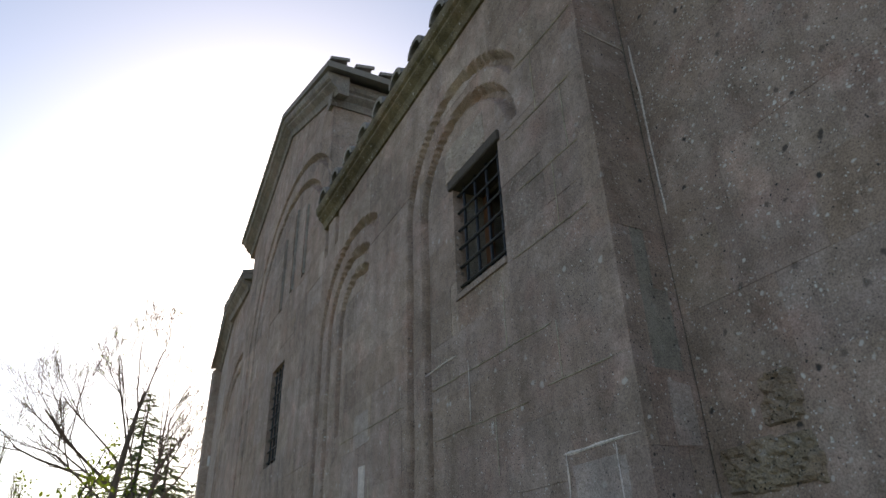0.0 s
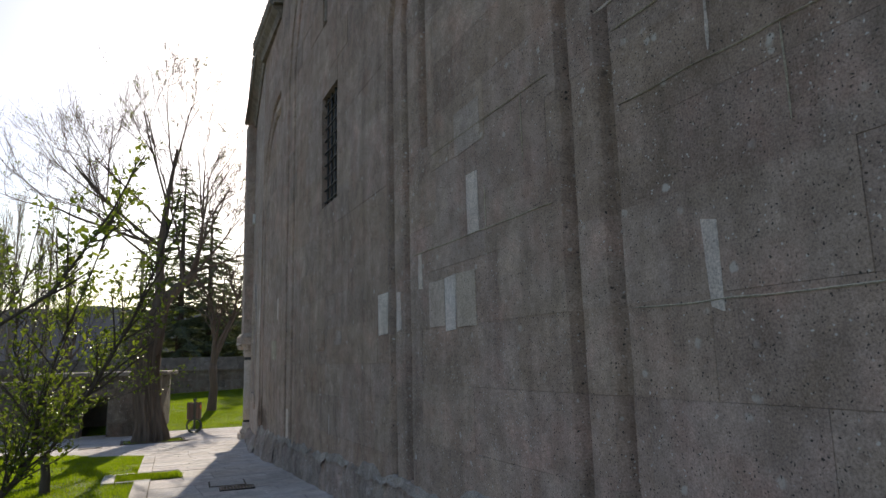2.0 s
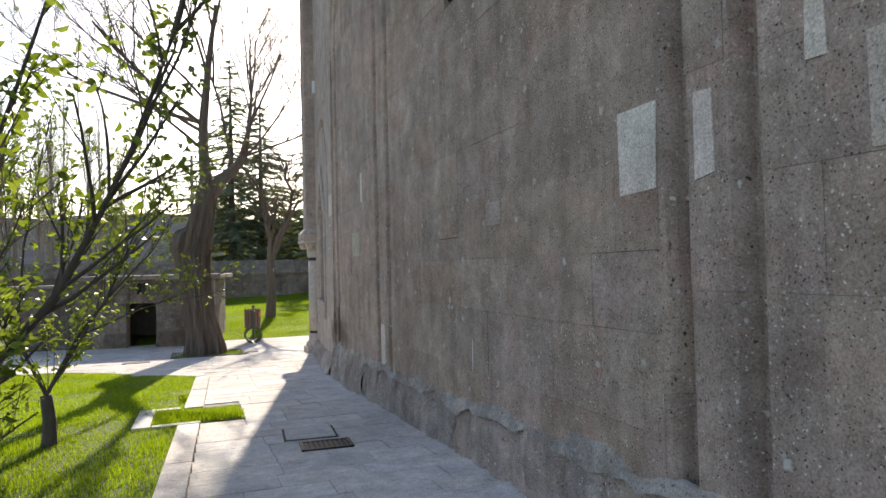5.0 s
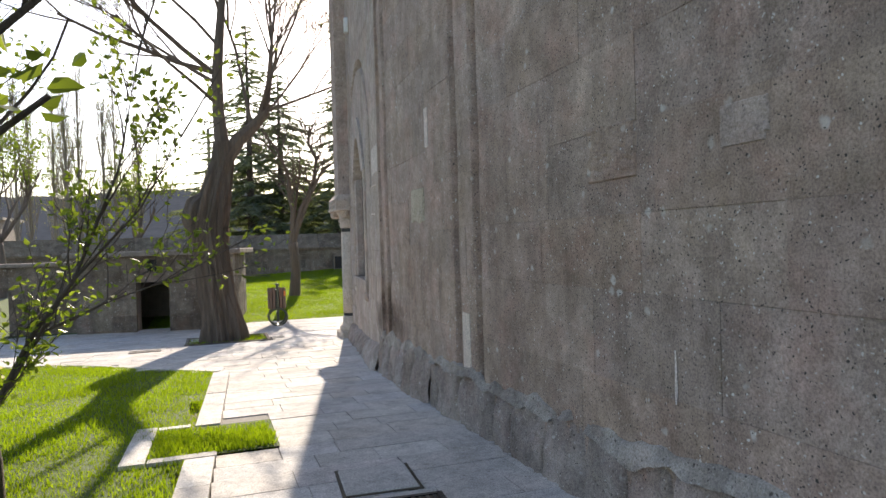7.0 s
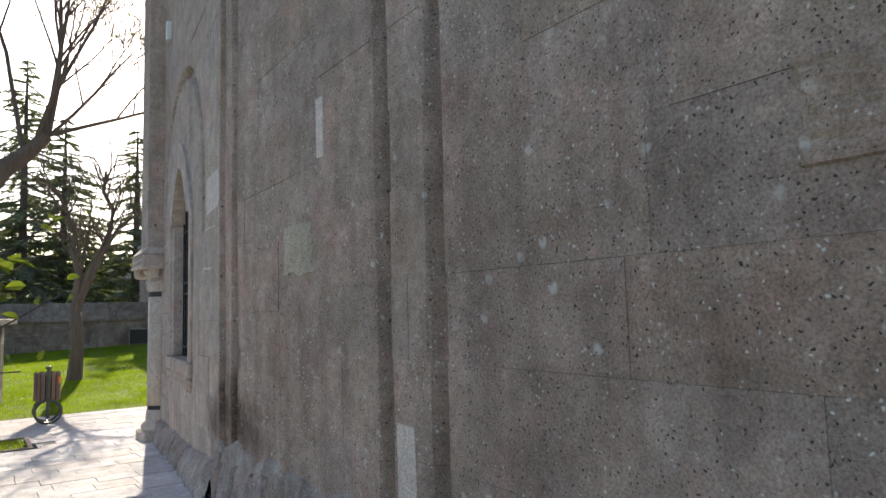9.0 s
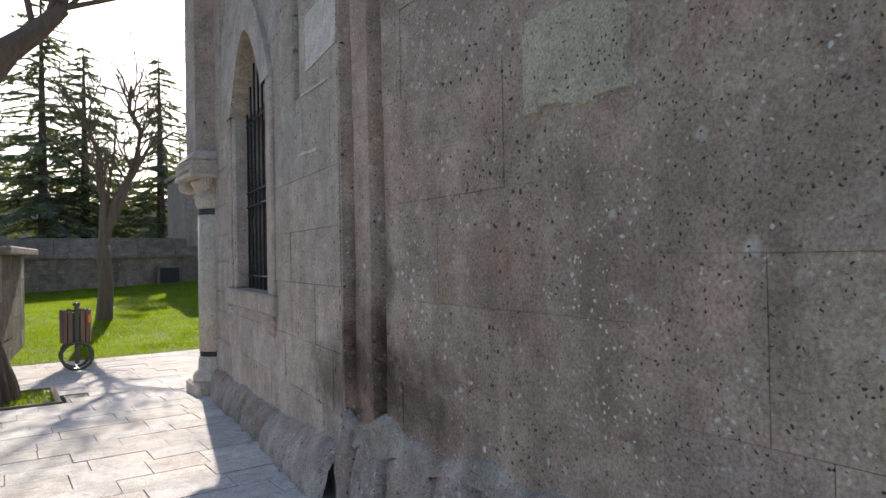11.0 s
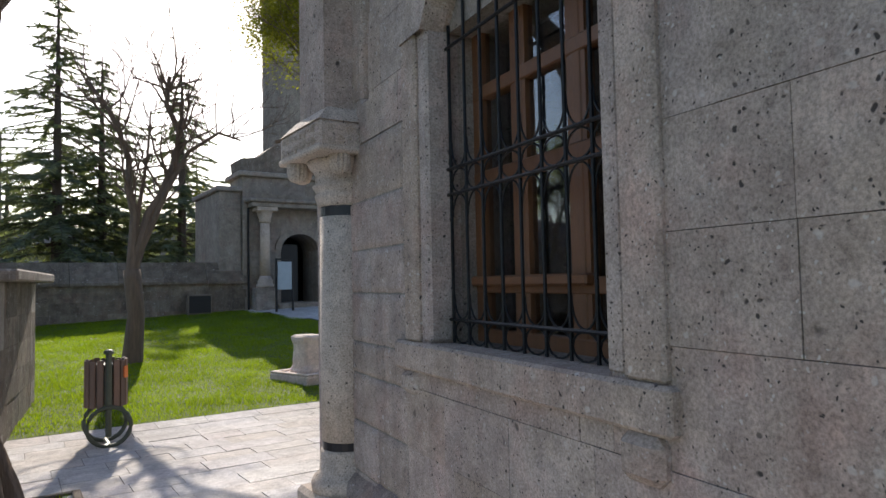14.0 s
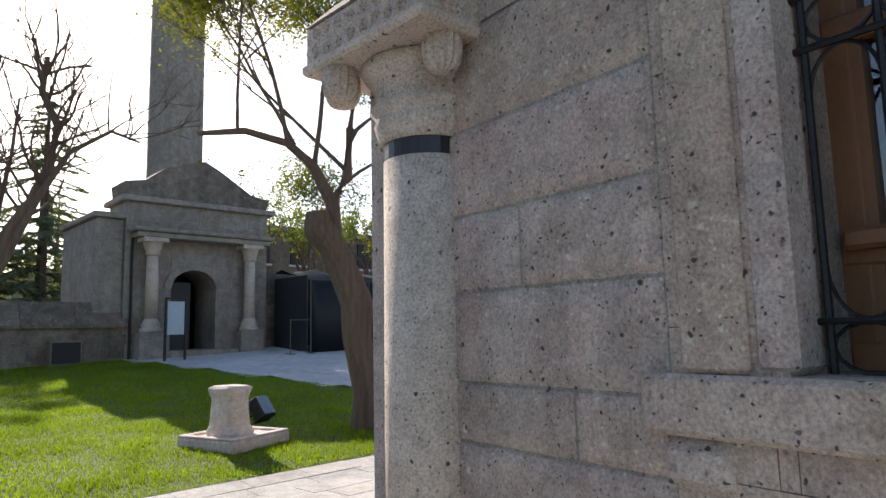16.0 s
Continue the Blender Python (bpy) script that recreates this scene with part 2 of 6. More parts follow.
BLOSSOM = leafy("blossom", (0.7, 0.6, 0.6), (0.85, 0.8, 0.8), 0.3, 0.5)
def matt(m):
    m.node_tree.nodes["Principled BSDF"].inputs["Specular IOR Level"].default_value = 0.0
    return m


# no haze in the air; its blue-grey is put into the hill colour
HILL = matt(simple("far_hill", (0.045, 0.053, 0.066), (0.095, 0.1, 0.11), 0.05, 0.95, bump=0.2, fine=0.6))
DARK_CLOTH = simple("black_tarpaulin", (0.012, 0.013, 0.016), (0.035, 0.036, 0.042), 4, 0.5, bump=0.6)
WHITE_PAINT = simple("white_paint", (0.7, 0.7, 0.7), (0.8, 0.8, 0.8), 10, 0.5)
BOARD = simple("blue_grey_board", (0.3, 0.38, 0.45), (0.4, 0.48, 0.55), 6, 0.4)
ORANGE = simple("orange_label", (0.7, 0.16, 0.03), (0.8, 0.22, 0.05), 10, 0.5)
# surface unknown; the dark colour stands in for shade inside closed rooms
UNLIT_INSIDE = simple("unlit_inside", (0.05, 0.045, 0.04), (0.09, 0.08, 0.07), 2, 0.95)
GLASS = glass_mat("window_glass")


# ---- building helpers ----
def thing(name, label="", category="", group="", kind="", at=(0, 0, 0)):
    ob = new(name)
    ob.location = at
    return tagged(ob, label, category, group, kind)


def part(name, bm, material, parent=None, label="", smooth=False):
    me = bpy.data.meshes.new(name)
    if isinstance(bm, bmesh.types.BMesh):
        bm.normal_update()
        bm.to_mesh(me)
        bm.free()
    else:
        me.from_pydata(*bm)
    me.materials.append(material)
    if smooth:
        me.polygons.foreach_set("use_smooth", [True] * len(me.polygons))
    ob = new(name, me)
    if parent is not None:
        ob.parent = parent
        ob.matrix_parent_inverse = Matrix.Translation(-Vector(parent.location)) if parent.parent is None else Matrix()
    if label:
        tagged(ob, label)
    return ob


def add_box(bm, x0, x1, y0, y1, z0, z1, m=None, bevel=0.0):
    vs = [bm.verts.new((x, y, z)) for x in (x0, x1) for y in (y0, y1) for z in (z0, z1)]
    quads = ((0, 1, 3, 2), (4, 6, 7, 5), (0, 4, 5, 1), (2, 3, 7, 6), (0, 2, 6, 4), (1, 5, 7, 3))
    fs = [bm.faces.new([vs[i] for i in q]) for q in quads]
    if bevel:
        got = bmesh.ops.bevel(bm, geom=list({e for f in fs for e in f.edges}), offset=bevel, segments=1, affect="EDGES")
        vs = list({v for f in got["faces"] for v in f.verts} | {v for v in vs if v.is_valid})
    if m is not None:
        for v in vs:
            v.co = m @ v.co
    return vs


def box(x0, x1, y0, y1, z0, z1, m=None, bevel=0.0):
    bm = bmesh.new()
    add_box(bm, x0, x1, y0, y1, z0, z1, m, bevel)
    return bm


def lathe(profile, segs=24, at=(0, 0, 0)):
    """A turned body; profile: (radius, height) from bottom to top."""
    bm = bmesh.new()
    rings = []
    for r, z in profile:
        rings.append([bm.verts.new((at[0] + r * math.cos(2 * math.pi * i / segs), at[1] + r * math.sin(2 * math.pi * i / segs), at[2] + z)) for i in range(segs)])
    for a, b in zip(rings, rings[1:]):
        for i in range(segs):
            j = (i + 1) % segs
            bm.faces.new((a[i], a[j], b[j], b[i]))
    bm.faces.new(rings[0][::-1])
    bm.faces.new(rings[-1])
    return bm


def add_tube(bm, pts, radii, sides=6, cap=True):
    rings = []
    n = len(pts)
    for i, (p, r) in enumerate(zip(pts, radii)):
        d = (Vector(pts[min(i + 1, n - 1)]) - Vector(pts[max(i - 1, 0)])).normalized()
        a = d.orthogonal().normalized() if abs(d.z) > 0.98 else d.cross(Vector((0, 0, 1))).normalized()
        b = d.cross(a)
        rings.append([bm.verts.new(Vector(p) + r * (math.cos(2 * math.pi * k / sides) * a + math.sin(2 * math.pi * k / sides) * b)) for k in range(sides)])
    for u, w in zip(rings, rings[1:]):
        for k in range(sides):
            bm.faces.new((u[k], u[(k + 1) % sides], w[(k + 1) % sides], w[k]))
    if cap:
        bm.faces.new(rings[0][::-1])
        bm.faces.new(rings[-1])


def tube(pts, radii, sides=6):
    bm = bmesh.new()
    add_tube(bm, pts, radii if hasattr(radii, "__len__") else [radii] * len(pts), sides)
    return bm


def cut_rects(rects, hole):
    """Rectangles (a0, a1, b0, b1) less one rectangle."""
    out = []
    h0, h1, k0, k1 = hole
    for a0, a1, b0, b1 in rects:
        if h0 >= a1 or h1 <= a0 or k0 >= b1 or k1 <= b0:
            out.append((a0, a1, b0, b1))
            continue
        if a0 < h0:
            out.append((a0, h0, b0, b1))
        if h1 < a1:
            out.append((h1, a1, b0, b1))
        m0, m1 = max(a0, h0), min(a1, h1)
        if b0 < k0:
            out.append((m0, m1, b0, k0))
        if k1 < b1:
            out.append((m0, m1, k1, b1))
    return [r for r in out if r[1] - r[0] > 0.015 and r[3] - r[2] > 0.015]


def groove_depth(u, z, grooves):
    """How far the wall's face is hollowed at a place by the carved grooves."""
    d = 0.0
    for kind, a, b, c, *rest in grooves:
        if kind == "line":  # upright: u, z from, z to
            off = abs(u - a) if b - 0.02 <= z <= c + 0.02 else 9
        else:  # arc: centre u, centre z, radius, angles
            ang = math.degrees(math.atan2(z - b, u - a))
            off = abs(math.hypot(u - a, z - b) - c) if rest[0] <= ang <= rest[1] else 9
        if off < 0.07:
            d = max(d, 0.088 * min(1.0, (0.07 - off) / 0.036))
    return d


def masonry(parent, m, u0, u1, z0, z1, mats, holes=(), grooves=(), single=None, seed=1, course=(0.36, 0.46), length=(0.5, 1.0), span=None, thick=0.16, name="stone_block", joint=0.0016, rest="upper_masonry", wave=0.0):
    """A face of dressed blocks with thin recessed joints. Local axes: u along, z up, depth inwards along the local x."""
    rng = random.Random(seed)
    joined = ([], [])
    z = z0
    while z < z1 - 0.05:
        h = min(rng.uniform(*course), z1 - z)
        if z1 - z - h < 0.12:
            h = z1 - z
        a, b = span(z + h / 2) if span else (u0, u1)
        u = a - rng.uniform(0, length[0])
        while u < b:
            w = rng.uniform(*length)
            r = [(max(u, a), min(u + w, b), z, z + h)]
            u += w
            if r[0][1] - r[0][0] < 0.02:
                continue
            for hole in holes:
                r = cut_rects(r, hole)
            out = rng.uniform(-0.0025, 0.0025)
            for p, q, s, t in r:
                carved = any(groove_depth(p + (q - p) * i / 8, s + (t - s) * k / 6, grooves) > 0 for i in range(9) for k in range(7)) if grooves else False
                nu, nz = (max(2, int((q - p) / 0.02)), max(2, int((t - s) / 0.04))) if carved else (1, 1)
                verts, faces = [], []
                j = min(0.0012, joint * (1.0 if rng.random() < 0.12 else 0.3))
                for i in range(nu + 1):
                    for k in range(nz + 1):
                        uu, zz = p + j + (q - p - 2 * j) * i / nu, s + j + (t - s - 2 * j) * k / nz
                        verts.append((out + (groove_depth(uu, zz, grooves) if carved else 0), uu, zz))
                for i in range(nu):
                    for k in range(nz):
                        c = i * (nz + 1) + k
                        faces.append((c, c + 1, c + nz + 2, c + nz + 1))
                ring = [i * (nz + 1) for i in range(nu + 1)] + [nu * (nz + 1) + k for k in range(1, nz + 1)] + [i * (nz + 1) + nz for i in range(nu - 1, -1, -1)] + [k for k in range(nz - 1, 0, -1)]
                base = len(verts)
                verts += [(thick, verts[c][1], verts[c][2]) for c in ring]
                n = len(ring)
                faces += [(ring[i], ring[(i + 1) % n], base + (i + 1) % n, base + i) for i in range(n)]
                verts = [tuple(m @ Vector(v)) for v in verts]
                if single and single((p + q) / 2, (s + t) / 2):
                    part(name, (verts, [], faces), mats[0], parent)
                else:
                    o = len(joined[0])
                    joined[0].extend(verts)
                    joined[1].extend([tuple(c + o for c in f) for f in faces])
        z += h
    if joined[0]:
        tagged(part(rest, (joined[0], [], joined[1]), mats[1], parent), kind="stuff")


def core(name, m, u0, u1, z0, z1, d0, d1, material, parent, holes=(), joint_holes=True):
    bm = bmesh.new()
    rects = [(u0, u1, z0, z1)]
    for h in holes:
        rects = cut_rects(rects, h)
    for a, b, s, t in rects:
        add_box(bm, d0, d1, a, b, s, t, m)
    return part(name, bm, material, parent)


GROUND_Y, GROUND_Z = (-80, 0, 12, 20, 23.4, 36, 60, 400), (0.0, -0.12, -0.43, -0.73, -0.83, -0.2, -0.2, 0.5)


def gz(x, y):
    z = float(np.interp(y, GROUND_Y, GROUND_Z))
    if y > 26:
        z += min(max((x - 1.5), -3), 10) * 0.04 * min((y - 26) / 10, 1)
    return z


# ---- ground ----
def ground_sheet():
    xs = [-400, -120, -60, -30, -15] + list(np.arange(-12, 24.1, 1.0)) + [32, 60, 120, 400]
    ys = [-300, -80, -30, -12] + list(np.arange(-8, 44.1, 1.0)) + [50, 60, 90, 160, 400]
    verts = [(x, y, gz(x, y) - 0.10) for y in ys for x in xs]
    w = len(xs)
    faces = [(j * w + i, j * w + i + 1, (j + 1) * w + i + 1, (j + 1) * w + i) for j in range(len(ys) - 1) for i in range(w - 1)]
    tagged(part("ground", (verts, [], faces), DRY), "dry bare earth that carries the whole yard", "ground", kind="structure")


ground_sheet()


def sheet(poly, inner, lift, step=0.5):
    """A grid of ground-following quads inside a polygon test."""
    x0, x1, y0, y1 = poly
    verts, faces, index = [], [], {}
    nx, ny = int((x1 - x0) / step), int((y1 - y0) / step)
    def vert(i, j):
        if (i, j) not in index:
            x, y = x0 + i * step, y0 + j * step
            index[i, j] = len(verts)
            verts.append((x, y, gz(x, y) + lift))
        return index[i, j]
    for i in range(nx):
        for j in range(ny):
            if inner(x0 + (i + 0.5) * step, y0 + (j + 0.5) * step):
                faces.append((vert(i, j), vert(i + 1, j), vert(i + 1, j + 1), vert(i, j + 1)))
    return verts, [], faces


def lawn_end(x):
    """The far edge of the orchard lawn."""
    return 16.6 + max(0.0, (0.5 - x)) * 1.0 if x > -1.6 else 18.7 + (-1.6 - x) * 0.35


def edge_x(y):
    """The lawn's edge, which draws slowly nearer to the wall."""
    return 0.29 + 0.04 * (min(y, 16.6) - 12.5)


def in_orchard(x, y):
    return x < edge_x(y) and y < lawn_end(x) and x > -14 and y > -8


def in_islet(x, y):
    return 0.03 < x < 0.9 + 0.07 * noise.noise(Vector((y * 4, 1.0, 0.0))) and 12.6 < y < 13.44 + 0.06 * noise.noise(Vector((x * 5, 7.0, 0.0)))


def in_garden(x, y):
    return 24.0 < y < 36.6 and -6 < x < 9.5 - max(0, y - 26) * 0.25


tagged(part("lawn_orchard", sheet((-14, 0.5, -8, 21), in_orchard, -0.01, 0.25), TURF), "bright spring turf of the orchard lawn", "lawn", kind="structure")
tagged(part("lawn_garden", sheet((-6, 10, 24, 36.5), in_garden, -0.01, 0.25), TURF), "bright spring turf of the rear garden lawn", "lawn", kind="structure")


# ---- the church ----
M_MAIN = pose(2.36, 0, 0)
M_BACK = pose(2.75, 0, 0)
M_WING = pose(2.362, 13.4, 0, 0, 0, -1.35)  # the short run before the bay turns slightly inwards
BAY_ANGLE = -6.3
M_BAY = pose(2.409, 15.42, 0, 0, 0, BAY_ANGLE)  # local y runs along the bay
BAY_LEN = 4.45
EAVE, WING_EAVE = 6.0, 7.45

W1 = (3.42, 4.16, 3.38, 4.41)
W2 = (9.72, 10.46, 3.1, 4.62)
SLITS = [(9.02, 9.14, 5.75, 7.0), (9.66, 9.8, 5.75, 7.25), (10.32, 10.44, 5.65, 7.0)]
W3 = (1.71, 2.99, 0.465, 2.05)  # in the bay

GROOVES = [
    ("line", 4.72, -1, 4.36), ("line", 5.06, -1, 4.42), ("line", 7.46, -1, 4.1), ("line", 7.83, -1, 4.1),
    ("line", 12.22, -1, 5.5), ("line", 12.66, -1, 5.5), 
    ("arc", 4.03, 4.41, 1.04, 0, 150), ("arc", 3.955, 4.35, 0.765, 0, 172),
    ("arc", 6.64, 4.1, 1.19, 0, 125), ("arc", 6.64, 4.1, 0.84, 0, 122), ("arc", 6.5, 4.1, 0.54, 0, 125), ("line", 7.04, 2.9, 4.1),
    ("arc", 10.03, 5.5, 2.63, 0, 180), ("arc", 10.03, 5.5, 2.2, 0, 180),
]
WING_GROOVES = [("line", 1.62, -1, 4.2), ("line", 1.945, -1, 4.2), ("arc", 0.24, 4.2, 1.38, 0, 120), ("arc", 0.24, 4.2, 1.705, 0, 120)]
BAY_GROOVES = [("arc", 2.36, 2.2, 1.52, 0, 180), ("line", 3.88, 1.95, 2.2), ("line", 0.84, 1.8, 2.2)]


def gable_span(z):
    """How far the gable's face reaches at a height."""
    if z < 8.55:
        return 7.95, 13.4
    k = (z - 8.55) / 1.3
    return 7.95 + k * 2.72, 13.4 - k * 2.72


near = lambda u, z: z < 3.0
church_wall = thing("wall_main", "weathered grey-brown tuff wall of dressed blocks with carved blind arches", "wall", kind="structure")
core("wall_core", M_MAIN, 2.37, 7.95, -0.6, EAVE, 0.13, 0.55, MORTAR, church_wall, [W1])
core("wall_core", M_MAIN, 7.95, 13.4, -0.6, 8.6, 0.13, 0.55, MORTAR, church_wall, [W2] + SLITS)
core("wall_core", M_WING, 0.0, 2.05, -0.7, WING_EAVE, 0.13, 0.55, MORTAR, church_wall)
bm = bmesh.new()
for d in (0.13, 0.55):
    vs = [bm.verts.new(M_MAIN @ Vector((d, u, z))) for u, z in ((7.95, 8.6), (13.4, 8.6), (10.67, 9.86))]
    bm.faces.new(vs if d > 0.1 else vs[::-1])
part("gable_core", bm, MORTAR, church_wall)
back_wall = thing("wall_recessed", "recessed tuff wall at the near end of the church", "wall", kind="structure")
core("wall_core", M_BACK, -9, 2.36, -0.5, EAVE + 1.2, 0.13, 0.5, MORTAR, back_wall)
return_wall = thing("wall_return", "narrow return face where the tuff wall steps back", "wall", kind="structure")
bay_wall = thing("wall_bay", "restored tuff wall bay with an arched grilled window", "wall", kind="structure")
core("wall_core", M_BAY, 0.02, BAY_LEN - 0.02, -0.8, WING_EAVE, 0.13, 0.5, MORTAR, bay_wall, [W3])

# closing walls, floors and roofs behind the faces
shell = thing("wall_interior", "added inner church walls, coloured dark as unlit rooms", "wall", kind="structure")
# unseen inner walls and floor are added, the rooms' shade in their colour
part("inner_wall", box(9.0, 9.2, -9, 21, -1, 8), UNLIT_INSIDE, shell)
part("end_wall", box(2.9, 9.2, -9.2, -9, -1, 8), UNLIT_INSIDE, shell)
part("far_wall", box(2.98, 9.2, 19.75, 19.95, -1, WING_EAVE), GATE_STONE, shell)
part("church_floor", box(2.95, 9.0, -9, 19.75, -0.7, -0.4), UNLIT_INSIDE, shell)


def slope(name, pts, material, parent, thick=0.12):
    bm = bmesh.new()
    top = [bm.verts.new(p) for p in pts]
    bot = [bm.verts.new((p[0], p[1], p[2] - thick)) for p in pts]
    bm.faces.new(top)
    bm.faces.new(bot[::-1])
    n = len(pts)
    for i in range(n):
        bm.faces.new((top[i], bot[i], bot[(i + 1) % n], top[(i + 1) % n]))
    return part(name, bm, material, parent)


roof = thing("roof", "low stone-tiled church roof with barrel tile ends at the eaves", "roof", kind="structure")
slope("nave_roof", [(2.22, 2.2, 6.34), (2.22, 7.95, 6.34), (9.2, 7.95, 8.4), (9.2, 2.2, 8.4)], TILE, roof)
slope("back_roof", [(2.55, -9.3, 7.3), (2.55, 2.3, 7.3), (9.2, 2.3, 8.6), (9.2, -9.3, 8.6)], TILE, roof)
slope("gable_roof", [(2.1, 7.5, 8.78), (2.1, 10.67, 10.1), (9.2, 10.67, 10.1), (9.2, 7.5, 8.78)], TILE, roof)
slope("gable_roof", [(2.1, 10.67, 10.1), (2.1, 13.85, 8.78), (9.2, 13.85, 8.78), (9.2, 10.67, 10.1)], TILE, roof)
slope("wing_roof", [(2.2, 13.4, 7.74), (2.2, 15.4, 7.74), (2.62, 20.05, 7.74), (9.2, 20.05, 9.0), (9.2, 13.4, 9.0)], TILE, roof)
part("gable_side", box(2.38, 9.2, 7.942, 8.1, 5.5, 8.5), TUFF_JOINED, roof)
part("gable_side", box(2.37, 9.2, 13.25, 13.4, 7.0, 8.66), TUFF_JOINED, roof)


def cornice(name, a, b, out, parent, base, material):
    """A moulded eave stone course from a to b; out: the outward way; base: (projection, height) profile."""
    bm = bmesh.new()
    rings = []
    for p in (a, b):
        rings.append([bm.verts.new(Vector(p) + Vector(out) * o + Vector((0, 0, h))) for o, h in base])
    n = len(base)
    for i in range(n):
        bm.faces.new((rings[0][i], rings[1][i], rings[1][(i + 1) % n], rings[0][(i + 1) % n]))
    bm.faces.new(rings[0][::-1])
    bm.faces.new(rings[1])
    bmesh.ops.recalc_face_normals(bm, faces=bm.faces)
    return part(name, bm, material, parent)


PROFILE = [(-0.1, 0.0), (0.025, 0.0), (0.035, 0.05), (0.05, 0.09), (0.1, 0.13), (0.12, 0.15), (0.12, 0.18), (0.15, 0.2), (0.165, 0.24), (0.165, 0.31), (-0.1, 0.31)]
RAKE = [(o * 1.35, h * 1.25) for o, h in PROFILE]
eaves = thing("cornice", "moss-stained moulded stone cornice under the eaves", "cornice", kind="structure")
for i in range(6):
    y0 = 2.3 + i * 0.94
    cornice("cornice_stone", (2.36, y0 + 0.003, EAVE - 0.02), (2.36, y0 + 0.937, EAVE - 0.02), (-1, 0, 0), eaves, PROFILE, CORNICE)
for i in range(5):
    k0, k1 = i / 5, (i + 1) / 5 - 0.002
    for ya, yb in ((7.62, 10.67), (13.72, 10.67)):
        cornice("cornice_stone", (2.36, ya + (yb - ya) * k0, 8.28 + 1.32 * k0), (2.36, ya + (yb - ya) * k1, 8.28 + 1.32 * k1), (-1, 0, 0), eaves, RAKE, GATE_STONE)
cornice("cornice_stone", (2.3, 7.95, 8.28), (3.6, 7.95, 8.28), (0, -1, 0), eaves, RAKE, GATE_STONE)
for i in range(2):
    cornice("cornice_stone", (2.36, 13.5 + i, WING_EAVE - 0.06), (2.36, 14.497 + i, WING_EAVE - 0.06), (-1, 0, 0), eaves, RAKE, GATE_STONE)
for i in range(5):
    a, b = M_BAY @ Vector((0, 0.08 + i * 0.9, WING_EAVE - 0.06)), M_BAY @ Vector((0, 0.977 + i * 0.9, WING_EAVE - 0.06))
    cornice("cornice_stone", a, b, M_BAY.to_3x3() @ Vector((-1, 0, 0)), eaves, RAKE, GATE_STONE)


def barrel_tile(x, y, z, parent, r=0.15, length=0.7, m=None):
    bm = bmesh.new()
    rings = []
    for d, k in ((0, 1.0), (length, 0.92)):
        ring = []
        for rr in (r * k, r * k * 0.7):
            ring += [bm.verts.new(Vector((d, rr * math.cos(a), rr * math.sin(a) + d * 0.28))) for a in (np.linspace(0, math.pi, 8) if rr == r * k else np.linspace(math.pi, 0, 8))]
        rings.append(ring)
    n = len(rings[0])
    for i in range(n):
        bm.faces.new((rings[0][i], rings[0][(i + 1) % n], rings[1][(i + 1) % n], rings[1][i]))
    bm.faces.new(rings[0][::-1])
    bm.faces.new(rings[1])
    ob = part("barrel_tile", bm, TILE, parent)
    ob.location = Vector((x, y, z)) + ob.location
    return ob


for i in range(11):
    barrel_tile(2.2, 2.5 + i * 0.52, 6.34, roof, 0.17)
for i in range(4):
    barrel_tile(2.15 + i * 0.42, 7.62, 8.82 + 0.0, roof, 0.13, 0.3)
for i in range(14):
    u = 13.55 + i * 0.46
    x = 2.16 if u < 15.4 else 2.16 + (u - 15.4) * 0.108
    barrel_tile(x, u, 7.74, roof, 0.14)

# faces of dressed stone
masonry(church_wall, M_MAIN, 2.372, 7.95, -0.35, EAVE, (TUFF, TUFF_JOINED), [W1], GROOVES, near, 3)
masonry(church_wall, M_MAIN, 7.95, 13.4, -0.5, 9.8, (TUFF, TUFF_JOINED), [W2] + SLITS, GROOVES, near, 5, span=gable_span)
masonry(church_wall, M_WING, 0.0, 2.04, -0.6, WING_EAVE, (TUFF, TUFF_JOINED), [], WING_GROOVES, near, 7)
masonry(back_wall, M_BACK, -6, 2.36, -0.2, EAVE + 1.2, (TUFF, TUFF_JOINED), [], [], lambda u, z: u > -1 and z < 5, 9)
masonry(return_wall, pose(2.352, 2.368, 0, 0, 0, 90), -0.4, 0.0, -0.2, EAVE, (TUFF, TUFF_JOINED), [], [], lambda u, z: z < 5, 11, length=(0.42, 0.43))
BAY_HOLE = (W3[0] - 0.02, W3[1] + 0.02, W3[2] - 0.02, W3[3] + 0.67)
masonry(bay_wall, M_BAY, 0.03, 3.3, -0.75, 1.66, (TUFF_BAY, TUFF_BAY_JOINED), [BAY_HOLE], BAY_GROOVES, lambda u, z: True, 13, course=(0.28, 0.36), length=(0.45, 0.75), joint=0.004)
masonry(bay_wall, M_BAY, 0.03, BAY_LEN - 0.05, 1.66, WING_EAVE, (TUFF_BAY, TUFF_BAY_JOINED), [BAY_HOLE], BAY_GROOVES, lambda u, z: z < 3.4, 14, course=(0.28, 0.36), length=(0.45, 0.75), joint=0.004)


